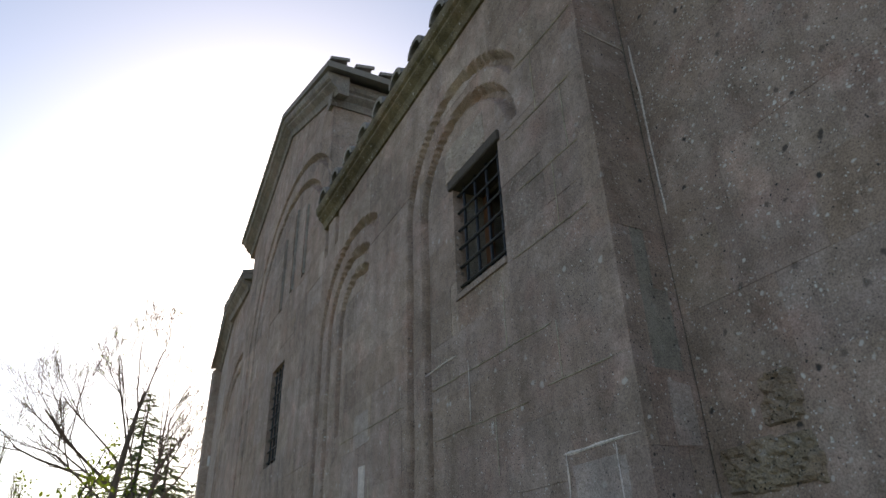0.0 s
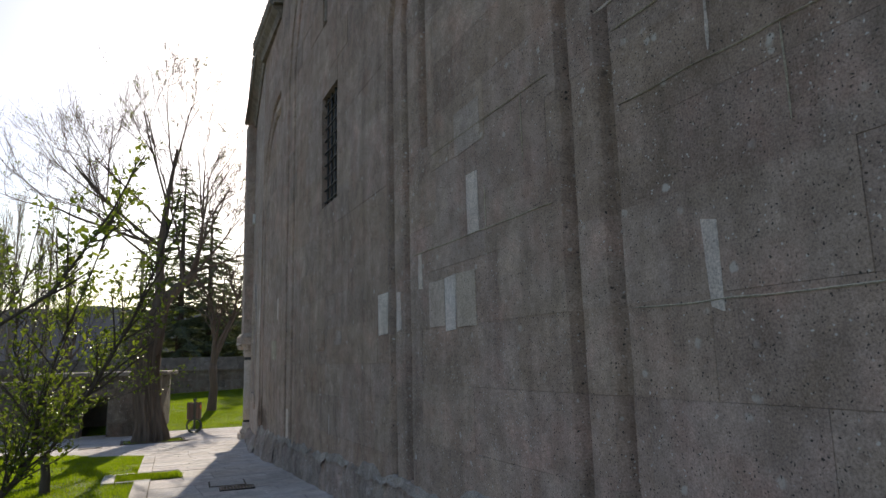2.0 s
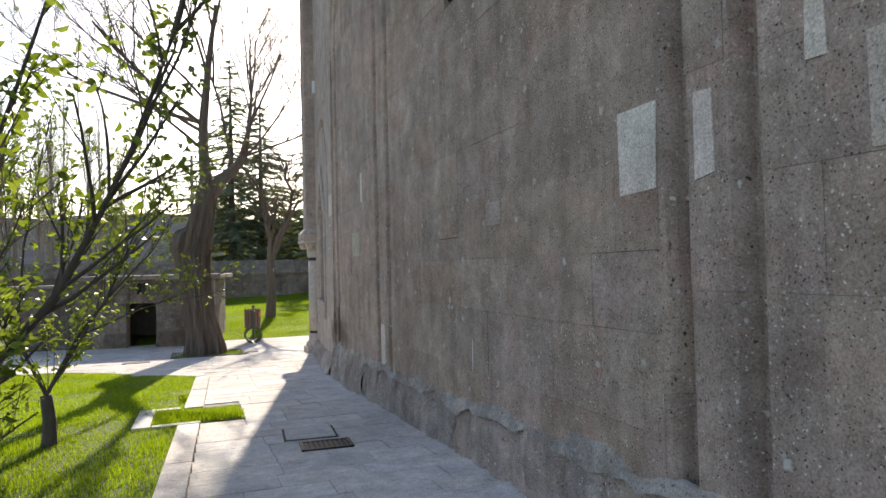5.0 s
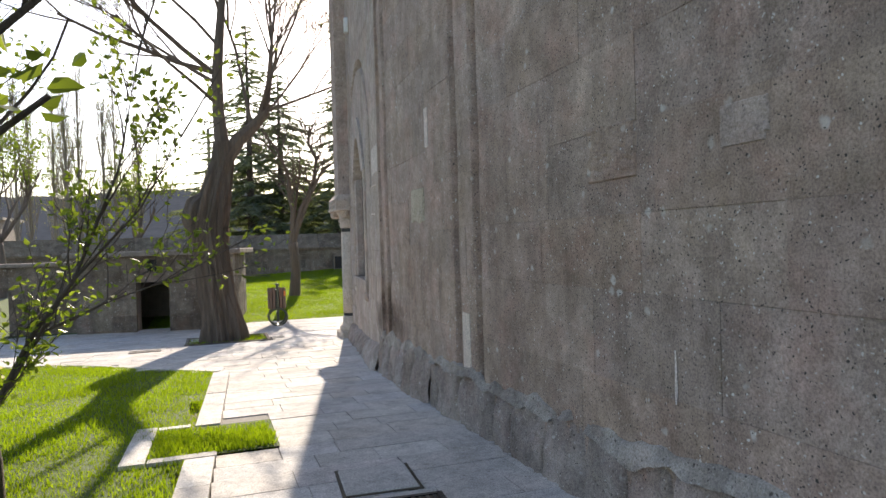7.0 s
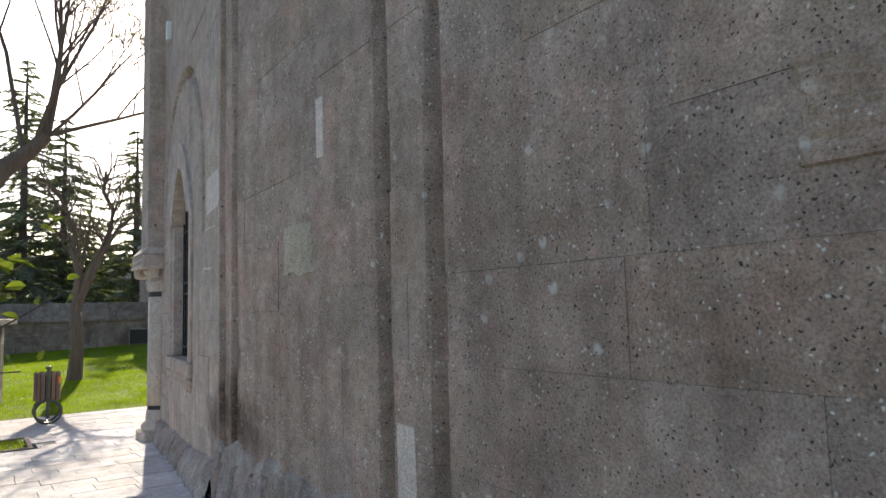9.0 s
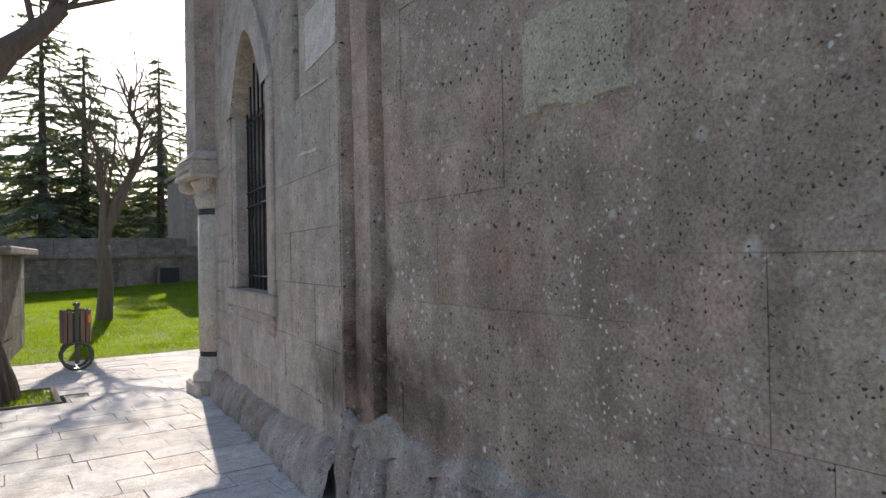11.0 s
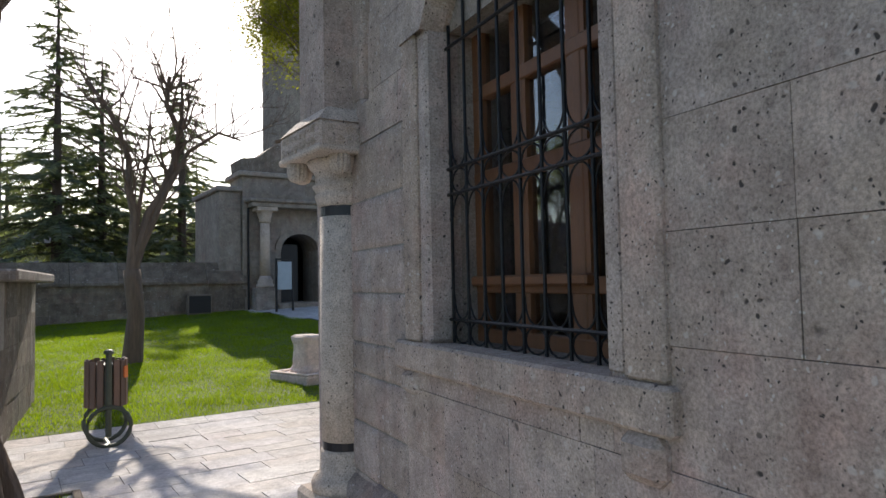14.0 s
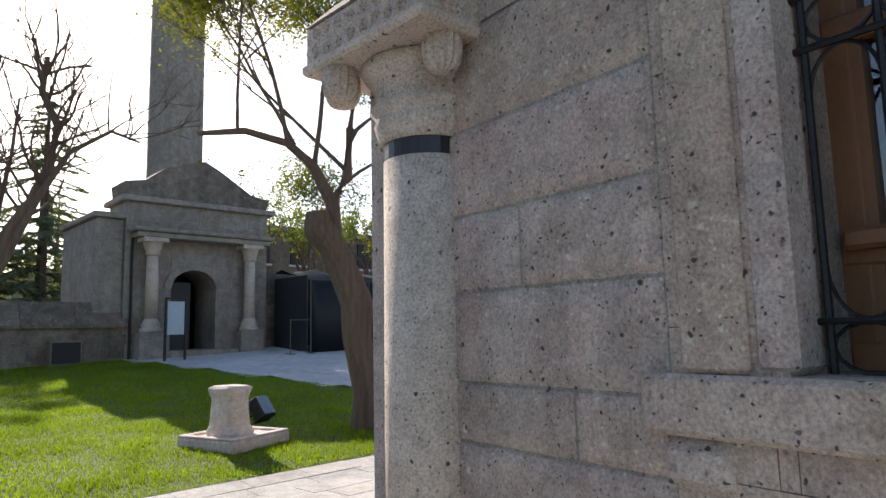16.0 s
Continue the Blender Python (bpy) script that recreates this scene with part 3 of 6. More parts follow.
def worn_block(u0, u1, z0, z1, seed, m=M_BAY, parent=bay_wall, material=TUFF_BAY, gap=0.0035):
    """A restored block with rounded worn edges and a wide mortar joint round it."""
    n, k = 14, 9
    verts, faces = [], []
    for i in range(n + 1):
        for j in range(k + 1):
            su = 0.0 if i == 0 else 1.0 if i == n else 0.012 + 0.976 * (i - 1) / (n - 2)
            sz = 0.0 if j == 0 else 1.0 if j == k else 0.025 + 0.95 * (j - 1) / (k - 2)
            u, z = u0 + gap + (u1 - u0 - 2 * gap) * su, z0 + gap + (z1 - z0 - 2 * gap) * sz
            edge = min(su * (u1 - u0), (1 - su) * (u1 - u0), sz * (z1 - z0), (1 - sz) * (z1 - z0))
            d = -0.004 + 0.005 * max(0.0, 1 - edge / 0.025) ** 2 + 0.004 * noise.noise(Vector((u * 9, z * 9, seed)))
            if i in (0, n):
                u += 0.005 * noise.noise(Vector((z * 14, seed, i)))
            if j in (0, k):
                z += 0.005 * noise.noise(Vector((u * 14, seed, j + 30)))
            if i in (0, n) or j in (0, k):
                d = 0.007
            verts.append(tuple(m @ Vector((d, u, z))))
    for i in range(n):
        for j in range(k):
            c = i * (k + 1) + j
            faces.append((c, c + 1, c + k + 2, c + k + 1))
    part("worn_block", (verts, [], faces), material, parent, smooth=True)


part("joint_mortar", box(0.004, 0.12, 3.3, BAY_LEN - 0.06, -0.75, 1.655, M_BAY), MORTAR, bay_wall, "recessed grey mortar")
zs = [-0.75, -0.42, -0.1, 0.2, 0.4, 0.71, 0.98, 1.29, 1.655]
for i, (za, zb) in enumerate(zip(zs, zs[1:])):
    if i in (1, 3, 5):
        um = 3.62 + 0.1 * (i % 3)
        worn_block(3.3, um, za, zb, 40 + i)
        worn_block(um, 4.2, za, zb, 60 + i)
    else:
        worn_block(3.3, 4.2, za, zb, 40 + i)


def inlay(u0, u1, z0, z1, material, m=M_MAIN, name="repair_stone", parent=church_wall, proud=0.005):
    rng = random.Random(int(u0 * 1000 + z0 * 100))
    bm = bmesh.new()
    j = lambda: rng.uniform(-0.012, 0.012)
    q = [(u0 + j(), z0 + j()), (u1 + j(), z0 + j()), (u1 + j(), z1 + j()), (u0 + j(), z1 + j())]
    a = [bm.verts.new(m @ Vector((-proud, u, z))) for u, z in q]
    b = [bm.verts.new(m @ Vector((0.02, u, z))) for u, z in q]
    bm.faces.new(a[::-1])
    for i in range(4):
        bm.faces.new((a[i], a[(i + 1) % 4], b[(i + 1) % 4], b[i]))
    bmesh.ops.recalc_face_normals(bm, faces=bm.faces)
    part(name, bm, material, parent, "pale grey repair stone let into the wall")


for r in ((7.95, 8.22, 1.36, 1.74), (7.62, 7.72, 1.38, 1.73), (6.5, 6.68, 1.33, 1.73),
          (6.1, 6.28, 1.99, 2.43), (7.12, 7.19, 1.69, 1.99), (4.08, 4.15, 1.29, 1.66), (13.32, 13.41, 1.85, 2.21), (12.4, 12.56, 0.0, 0.42)):
    inlay(*r, PALE)
inlay(0.04, 0.6, 1.87, 2.19, PALE, M_BAY, parent=bay_wall)
inlay(6.05, 6.45, 2.62, 2.95, TUFF_BAY)
inlay(6.18, 6.49, 1.35, 1.73, COLUMN_STONE)
inlay(6.69, 6.98, 1.36, 1.72, COLUMN_STONE)


def plinth_run(parent, m, u0, u1, zf, height, out, seed, material):
    """Rough battered footing stones along a wall's foot, laid close."""
    rng = random.Random(seed)
    u = u0
    while u < u1 - 0.05:
        w = min(rng.uniform(0.28, 0.7), u1 - u)
        h = height * rng.uniform(0.9, 1.06)
        nu, nz = 14, 10
        verts, faces = [], []
        own = rng.uniform(-0.005, 0.005)
        for k in range(nz + 1):
            for i in range(nu + 1):
                s, t = i / nu, k / nz
                uu = u + w * s
                zz = zf(uu) - 0.08 + (h + 0.08) * t
                d = -out * (1 - t**3) * (1 + 0.35 * noise.noise(Vector((uu * 1.1, 1.5, seed)))) + own
                d += 0.03 * noise.noise(Vector((uu * 4, zz * 5, seed))) + 0.024 * noise.noise(Vector((uu * 13, zz * 10, seed))) + 0.012 * noise.noise(Vector((uu * 31, zz * 22, seed)))
                d += 0.05 * max(0.0, 1 - min(s, 1 - s) * w / 0.05) ** 2
                if k == nz:
                    d = 0.03
                verts.append(tuple(m @ Vector((min(d, 0.03), uu, zz))))
        for k in range(nz):
            for i in range(nu):
                c = k * (nu + 1) + i
                faces.append((c, c + nu + 1, c + nu + 2, c + 1))
        part("footing_stone", (verts, [], faces), material, parent, smooth=True)
        u += w


def eroded(u0, u1, z0, z1, material, m=M_MAIN, parent=church_wall, relief=0.02, name="eroded_block", seed=0, label="honeycombed eroded block"):
    """A block whose face has weathered into a rough relief with an uneven outline."""
    nu, nz = max(6, int((u1 - u0) / 0.014)), max(6, int((z1 - z0) / 0.014))
    verts, faces = [], []
    for i in range(nu + 1):
        for k in range(nz + 1):
            s, t = i / nu, k / nz
            u, z = u0 + (u1 - u0) * s, z0 + (z1 - z0) * t
            edge = min(s, 1 - s, t, 1 - t) * 2
            rim = edge + 0.16 * noise.noise(Vector((u * 6, z * 6, seed + 7.0)))
            bumps = 0.55 + 0.9 * noise.noise(Vector((u * 24, z * 33, seed))) + 0.35 * noise.noise(Vector((u * 50, z * 56, seed)))
            bumps = min(1.0, max(0.0, bumps * 1.4))
            d = -0.004 - relief * max(0.0, bumps) if rim > 0.12 and 0 < i < nu and 0 < k < nz else 0.012
            verts.append(tuple(m @ Vector((d, u, z))))
    for i in range(nu):
        for k in range(nz):
            c = i * (nz + 1) + k
            faces.append((c, c + 1, c + nz + 2, c + nz + 1))
    part(name, (verts, [], faces), material, parent, label)


eroded(1.8, 2.02, 1.9, 2.15, TUFF_ROUGH, M_BACK, back_wall, 0.03, seed=1)
eroded(3.55, 4.3, 4.47, 4.86, TUFF_BAY, relief=0.008, seed=12, name="tympanum_infill", label="pale rough infill under the arch")
eroded(1.78, 2.34, 1.63, 1.88, TUFF_ROUGH, M_BACK, back_wall, 0.03, seed=2)
eroded(10.25, 10.7, 1.24, 1.55, TUFF, relief=0.008, seed=3)
eroded(9.5, 9.75, 1.3, 1.48, TUFF_BAY, relief=0.007, seed=5, label="chipped pale block")
eroded(0.06, 0.56, 1.16, 1.52, TUFF_PATCH, M_WING, relief=0.005, seed=6, name="repair_stone", label="large paler yellowish repair stone")
eroded(2.42, 3.0, 1.5, 1.9, TUFF_BAY, relief=0.002, seed=11, name="stained_block", label="cool grey replaced block")


def seam(u0, u1, z0, z1, m=M_MAIN, parent=church_wall, w=0.011, material=PALE):
    """A smear of pale mortar along a joint."""
    n = max(4, int(max(u1 - u0, z1 - z0) / 0.05))
    up = (z1 - z0) > (u1 - u0)
    verts, faces = [], []
    for i in range(n + 1):
        s = i / n
        u, z = u0 + (u1 - u0) * s, z0 + (z1 - z0) * s
        k = w * (0.6 + 0.7 * abs(noise.noise(Vector((u * 9, z * 9, 3.0))))) * (1 if 0 < i < n else 0.3)
        o = 0.01 * noise.noise(Vector((u * 4, z * 4, 8.0)))
        for sgn in (-1, 0, 1):
            du, dz = (sgn * k + o, 0) if up else (0, sgn * k + o)
            verts.append(tuple(m @ Vector((-0.004 - (0.005 if sgn == 0 else 0), u + du, z + dz))))
    for i in range(n):
        for j in range(2):
            c = i * 3 + j
            faces.append((c, c + 1, c + 4, c + 3))
    part("mortar_seam", (verts, [], faces), material, parent, "pale mortar smeared along a joint")


seam(2.4, 3.02, 1.945, 1.945)
seam(2.59, 2.59, 1.6, 1.93)
seam(3.0, 3.0, 1.72, 1.94)
seam(4.03, 4.03, 2.36, 2.8)
seam(4.2, 4.75, 2.9, 2.9)
for u0, u1, z in ((2.4, 3.35, 3.3), (3.0, 4.62, 2.72), (2.4, 3.1, 2.35), (3.3, 4.6, 2.32), (2.42, 3.2, 3.78), (2.4, 3.3, 4.3), (5.2, 6.9, 2.75), (2.4, 3.1, 4.85), (5.2, 7.3, 1.98), (2.4, 4.6, 1.32)):
    seam(u0, u1, z, z + 0.012, w=0.006, material=TUFF_PATCH)
for u, z0, z1 in ((2.95, 2.35, 2.72), (3.5, 2.72, 3.2), (2.8, 3.3, 3.78), (2.62, 3.78, 4.3), (3.7, 1.94, 2.32), (6.0, 1.98, 2.3), (5.5, 2.3, 2.75), (2.9, 4.3, 4.85)):
    seam(u, u, z0, z1, w=0.006, material=TUFF_PATCH)
M_RETURN = pose(2.352, 2.368, 0, 0, 0, 90)
seam(-0.39, -0.02, 4.55, 4.6, M_RETURN, return_wall)
seam(2.31, 2.31, 3.2, 4.55, M_BACK, back_wall)
inlay(-0.36, -0.2, 1.89, 2.2, TUFF_BAY, M_RETURN, parent=return_wall)
seam(10.03, 10.03, 0.27, 0.5)
seam(0.35, 0.8, 1.36, 1.38, M_BAY, bay_wall)
seam(0.2, 0.75, 1.72, 1.74, M_BAY, bay_wall)

footing = thing("plinth", "rough battered footing stones along the wall's foot, smeared with pale mortar", "plinth", kind="structure")
plinth_run(footing, M_MAIN, 2.3, 13.4, lambda u: gz(2.2, u), 0.43, 0.045, 21, PLINTH)
plinth_run(footing, M_WING, 0.0, 2.05, lambda u: gz(2.2, 13.4 + u), 0.45, 0.1, 25, PLINTH)
plinth_run(footing, M_BACK, -4.0, 2.4, lambda u: gz(2.2, u), 0.5, 0.15, 22, PLINTH)
# pale mortar smeared in an uneven band along the top of the footing
for m, u0, u1, y0 in ((M_MAIN, 2.35, 13.4, 0.0), (M_BACK, -4.0, 2.35, 0.0), (M_WING, 0.0, 2.0, 13.4)):
    n, rows = int((u1 - u0) / 0.045), 8
    vs, fs = [], []
    for i in range(n + 1):
        u = u0 + (u1 - u0) * i / n
        g = gz(2.2, u + y0)
        mid = g + 0.4 + 0.1 * noise.noise(Vector((u * 0.9, 4.0, y0))) + 0.05 * noise.noise(Vector((u * 4, 2.0, y0)))
        wide = 0.04 + 0.075 * noise.noise(Vector((u * 1.7, 9.0, y0))) + 0.04 * noise.noise(Vector((u * 8, 1.0, y0)))
        for k in range(rows + 1):
            t = k / rows * 2 - 1
            z = mid + t * max(0.02, wide)
            d = -0.008 - 0.022 * (1 - t * t) * max(0.0, min(1.0, wide / 0.1)) - (0.03 if t < 0 else 0.0) * -t + 0.012 * noise.noise(Vector((u * 9, z * 9, 3.0)))
            if k == rows or wide < 0.012:
                d = 0.02
            vs.append(tuple(m @ Vector((d, u, z))))
    for i in range(n):
        for k in range(rows):
            c = i * (rows + 1) + k
            fs.append((c, c + rows + 1, c + rows + 2, c + 1))
    part("mortar_fillet", (vs, [], fs), FILLET, footing, "pale smeared mortar", smooth=True)
plinth_run(footing, M_BAY, 0.1, BAY_LEN - 0.3, lambda u: gz(2.5, 15.4 + u), 0.3, 0.12, 23, PLINTH)

# windows of the church: iron grilles and timber lights behind them


def grille(parent, m, u0, u1, z0, z1, nu, nz, r=0.013, depth=0.06):
    for i in range(nu):
        u = u0 + (u1 - u0) * (i + 0.5) / nu
        part("grille_bar", tube([m @ Vector((depth, u, z0 - 0.02)), m @ Vector((depth, u, z1 + 0.02))], r, 6), IRON, parent)
    for k in range(nz):
        z = z0 + (z1 - z0) * (k + 0.5) / nz
        part("grille_bar", tube([m @ Vector((depth - r, u0 - 0.02, z)), m @ Vector((depth - r, u1 + 0.02, z))], r, 6), IRON, parent)


window_1 = thing("window_1", "small square window with a black iron grille under a dark timber lintel", "window", kind="structure")
grille(window_1, M_MAIN, *W1, 4, 6)
part("lintel", box(-0.03, 0.3, W1[0] - 0.04, W1[1] + 0.05, W1[3] - 0.03, W1[3] + 0.07, M_MAIN, 0.01), BARK_DARK, window_1)
for u in (W1[0] + 0.03, (W1[0] + W1[1]) / 2, W1[1] - 0.03):
    part("window_frame", box(0.3, 0.36, u - 0.03, u + 0.03, W1[2], W1[3] - 0.03, M_MAIN), TIMBER, window_1)
part("window_pane", box(0.325, 0.331, W1[0], W1[1], W1[2], W1[3] - 0.03, M_MAIN), GLASS, window_1)
part("window_sill", box(-0.015, 0.3, W1[0], W1[1], W1[2] - 0.05, W1[2], M_MAIN), TUFF, window_1)
window_2 = thing("window_2", "tall narrow window with a black iron grille", "window", kind="structure")
grille(window_2, M_MAIN, *W2, 4, 9)
part("window_pane", box(0.325, 0.331, W2[0], W2[1], W2[2], W2[3], M_MAIN), GLASS, window_2)
for u in (W2[0] + 0.03, (W2[0] + W2[1]) / 2, W2[1] - 0.03):
    part("window_frame", box(0.3, 0.36, u - 0.03, u + 0.03, W2[2], W2[3], M_MAIN), TIMBER, window_2)
for s in SLITS:
    w = thing("window_slit", "slender slit window high in the gable", "window", "slit windows of the gable", kind="structure")
    part("window_pane", box(0.14, 0.15, s[0] - 0.01, s[1] + 0.01, s[2], s[3], M_MAIN), GLASS, w)
    part("slit_shaft", tube([M_MAIN @ Vector((0.01, s[0] - 0.06, s[2])), M_MAIN @ Vector((0.01, s[0] - 0.06, s[3]))], 0.04, 8), GATE_STONE, w)

window_3 = thing("window_3", "tall arched window with an ornate black grille over brown timber casements", "window", kind="structure")
U0, U1, Z0, Z1 = W3
UC = (U0 + U1) / 2
# pointed arch head: spandrel stones over the opening
RISE = 0.6


def arch_z(u):
    c = min(1.0, abs(u - UC) / ((U1 - U0) / 2))
    return Z1 + RISE * (1 - c**1.75)


def arch_head(parent, m, u0, u1, top, d0, d1, material, zf, n=16, name="arch_head"):
    bm = bmesh.new()
    rows = []
    for i in range(n + 1):
        u = u0 + (u1 - u0) * i / n
        rows.append([bm.verts.new(m @ Vector(v)) for v in ((d0, u, zf(u)), (d0, u, top), (d1, u, top), (d1, u, zf(u)))])
    for a, b in zip(rows, rows[1:]):
        for k in range(4):
            bm.faces.new((a[k], b[k], b[(k + 1) % 4], a[(k + 1) % 4]))
    bmesh.ops.recalc_face_normals(bm, faces=bm.faces)
    return part(name, bm, material, parent)


arch_head(window_3, M_BAY, U0 - 0.02, U1 + 0.02, Z1 + 0.68, 0.0, 0.5, TUFF_BAY, arch_z)
# moulded surround
JAMB = 0.27
for ua, ub, uc, ud in ((U0 - JAMB, U0 - 0.1, U0 - 0.1, U0), (U1 + 0.1, U1 + JAMB, U1, U1 + 0.1)):
    part("surround_jamb", box(-0.025, 0.2, ua, ub, Z0, Z1 + 0.02, M_BAY, 0.012), TUFF_BAY, window_3)
    part("inner_jamb", box(-0.006, 0.2, uc, ud, Z0, Z1 + 0.02, M_BAY, 0.018), TUFF_BAY, window_3)
bm = bmesh.new()
rows = []
for i in range(21):
    s = -1 + 2 * i / 20
    ui, uo = UC + s * (U1 - U0) / 2, UC + s * ((U1 - U0) / 2 + JAMB)
    zi = arch_z(ui)
    zo = zi + JAMB * 1.1 * (1 - abs(s) ** 2.5)
    rows.append([bm.verts.new(M_BAY @ Vector(v)) for v in ((-0.035, ui, zi), (-0.035, uo, zo), (0.1, uo, zo), (0.1, ui, zi))])
for a, b in zip(rows, rows[1:]):
    for k in range(4):
        bm.faces.new((a[k], b[k], b[(k + 1) % 4], a[(k + 1) % 4]))
bmesh.ops.recalc_face_normals(bm, faces=bm.faces)
part("surround_arch", bm, TUFF_BAY, window_3)
part("window_sill", box(-0.042, 0.3, U0 - 0.3, U1 + 0.38, Z0 - 0.15, Z0 - 0.002, M_BAY, 0.014), TUFF_BAY, window_3, "moulded stone window sill")
part("sill_bracket", box(-0.05, 0.05, U0 - 0.26, U0 - 0.08, Z0 - 0.3, Z0 - 0.154, M_BAY, 0.03), TUFF_BAY, window_3)
part("sill_bracket", box(-0.03, 0.05, U1 + 0.16, U1 + 0.34, Z0 - 0.28, Z0 - 0.154, M_BAY, 0.03), TUFF_BAY, window_3)
# timber casements
D0, D1 = 0.27, 0.34
lights = [U0 + (U1 - U0) * k for k in (0.03, 0.35, 0.68, 0.98)]
for u in lights:
    part("window_frame", box(D0, D1, u - 0.035, u + 0.035, Z0, arch_z(u) + 0.05, M_BAY, 0.006), TIMBER, window_3)
for z in (Z0 + 0.03, Z0 + 0.28, Z0 + 0.83, Z0 + 1.27, Z0 + 1.75):
    part("window_rail", box(D0 - 0.005, D1 + 0.005, U0, U1, z - 0.035, z + 0.035, M_BAY, 0.006), TIMBER, window_3)
part("drip_rail", box(D0 - 0.05, D0 + 0.01, U0 + 0.36, U1 - 0.02, Z0 + 0.28, Z0 + 0.33, M_BAY, 0.01), TIMBER, window_3)
for a, b in zip(lights, lights[1:]):
    for z0, z1 in ((Z0 + 0.065, Z0 + 0.245), (Z0 + 0.315, Z0 + 0.795), (Z0 + 0.865, Z0 + 1.235), (Z0 + 1.305, Z0 + 1.715), (Z0 + 1.785, Z0 + 1.95)):
        part("window_pane", box(D0 + 0.03, D0 + 0.035, a + 0.036, b - 0.036, z0, z1, M_BAY), GLASS, window_3)
        for (p, q, s, t) in ((a + 0.035, a + 0.06, z0, z1), (b - 0.06, b - 0.035, z0, z1)):
            part("casement_stile", box(D0 + 0.005, D1 - 0.01, p, q, s, t, M_BAY), TIMBER, window_3)
# ornate grille: upright bars, paired rails and rings
N_BAR = 8
for i in range(N_BAR + 1):
    u = U0 + 0.02 + (U1 - U0 - 0.04) * i / N_BAR
    part("grille_bar", tube([M_BAY @ Vector((0.12, u, Z0)), M_BAY @ Vector((0.12, u, arch_z(u)))], 0.009, 6), IRON, window_3)
for z in (Z0 + 0.115, Z0 + 0.745, Z0 + 0.875, Z0 + 1.5):
    part("grille_rail", tube([M_BAY @ Vector((0.112, U0 - 0.01, z)), M_BAY @ Vector((0.112, U1 + 0.01, z))], 0.009, 6), IRON, window_3)


def ring_points(u, z, ru, rz, a0=0, a1=360, n=14):
    return [M_BAY @ Vector((0.125, u + ru * math.cos(radians(a0 + (a1 - a0) * k / n)), z + rz * math.sin(radians(a0 + (a1 - a0) * k / n)))) for k in range(n + 1)]


step = (U1 - U0 - 0.04) / N_BAR
for i in range(N_BAR):
    u = U0 + 0.02 + step * (i + 0.5)
    part("grille_ring", tube(ring_points(u, Z0 + 0.057, step * 0.48, 0.055), 0.005, 5), IRON, window_3)
    part("grille_ring", tube(ring_points(u, Z0 + 0.81, step * 0.48, 0.058), 0.005, 5), IRON, window_3)
    part("grille_scroll", tube(ring_points(u, Z0 + 0.24, step * 0.48, 0.12, 180, 360), 0.005, 5), IRON, window_3)
    part("grille_scroll", tube(ring_points(u, Z0 + 0.63, step * 0.48, 0.11, 0, 180), 0.005, 5), IRON, window_3)
    part("grille_scroll", tube(ring_points(u, Z0 + 1.01, step * 0.48, 0.13, 180, 360), 0.005, 5), IRON, window_3)

# corner column
COL = Vector((2.9, 19.72, 0))
zc = gz(2.9, 19.7)
column = thing("corner_column", "pale stone engaged column with black bands and a moulded capital at the wall's corner", "column", kind="structure")
part("base_block", box(COL.x - 0.27, COL.x + 0.2, COL.y - 0.27, COL.y + 0.27, zc - 0.1, zc + 0.13, None, 0.03), COLUMN_STONE, column)
part("base_moulding", lathe([(0.24, zc + 0.12), (0.25, zc + 0.18), (0.23, zc + 0.22), (0.195, zc + 0.24), (0.185, zc + 0.38), (0.175, zc + 0.4)], 28, COL), COLUMN_STONE, column, smooth=True)
part("lower_band", lathe([(0.172, zc + 0.4), (0.172, zc + 0.455)], 28, COL), BAND, column, "black lead band")
part("shaft", lathe([(0.176, zc + 0.455), (0.178, 0.2), (0.172, 1.222)], 28, COL), COLUMN_STONE, column, smooth=True)
part("upper_band", lathe([(0.168, 1.22), (0.168, 1.29)], 28, COL), BAND, column, "black lead band")
part("capital", lathe([(0.176, 1.29), (0.185, 1.305), (0.2, 1.345), (0.205, 1.365), (0.195, 1.38), (0.2, 1.395), (0.215, 1.415), (0.22, 1.43), (0.2, 1.445), (0.2, 1.5), (0.215, 1.53), (0.245, 1.56), (0.255, 1.59), (0.235, 1.61), (0.235, 1.65)], 32, COL), COLUMN_STONE, column, smooth=True)
part("impost", box(2.57, 3.2, 19.38, 20.08, 1.62, 1.8, None, 0.02), COLUMN_STONE, column, "carved impost block")
part("impost_lip", box(2.56, 3.2, 19.37, 20.09, 1.6, 1.645, None, 0.012), COLUMN_STONE, column)
impost_top = box(2.57, 3.2, 19.38, 20.08, 1.8, 1.9)
for v in impost_top.verts:
    if v.co.z > 1.85:
        v.co.x, v.co.y = max(v.co.x, 2.66), min(max(v.co.y, 19.45), 20.0)
part("impost_slope", impost_top, COLUMN_STONE, column, "sloped top of the impost")
for px, py in ((2.75, 19.47), (2.7, 20.0), (2.645, 19.94)):
    prof = [(0.02, 1.475), (0.045, 1.485), (0.062, 1.51), (0.068, 1.55), (0.068, 1.63)]
    bm = lathe(prof, 28, (px, py, 0))
    for v in bm.verts:
        k = math.atan2(v.co.y - py, v.co.x - px)
        if v.co.z > 1.48:
            v.co.x += 0.005 * math.cos(k * 14) * math.cos(k)
            v.co.y += 0.005 * math.cos(k * 14) * math.sin(k)
    part("pendant", bm, COLUMN_STONE, column)
part("corner_pier", box(COL.x - 0.12, COL.x + 0.4, COL.y - 0.02, COL.y + 0.2, zc, 1.63), TUFF_BAY, column)
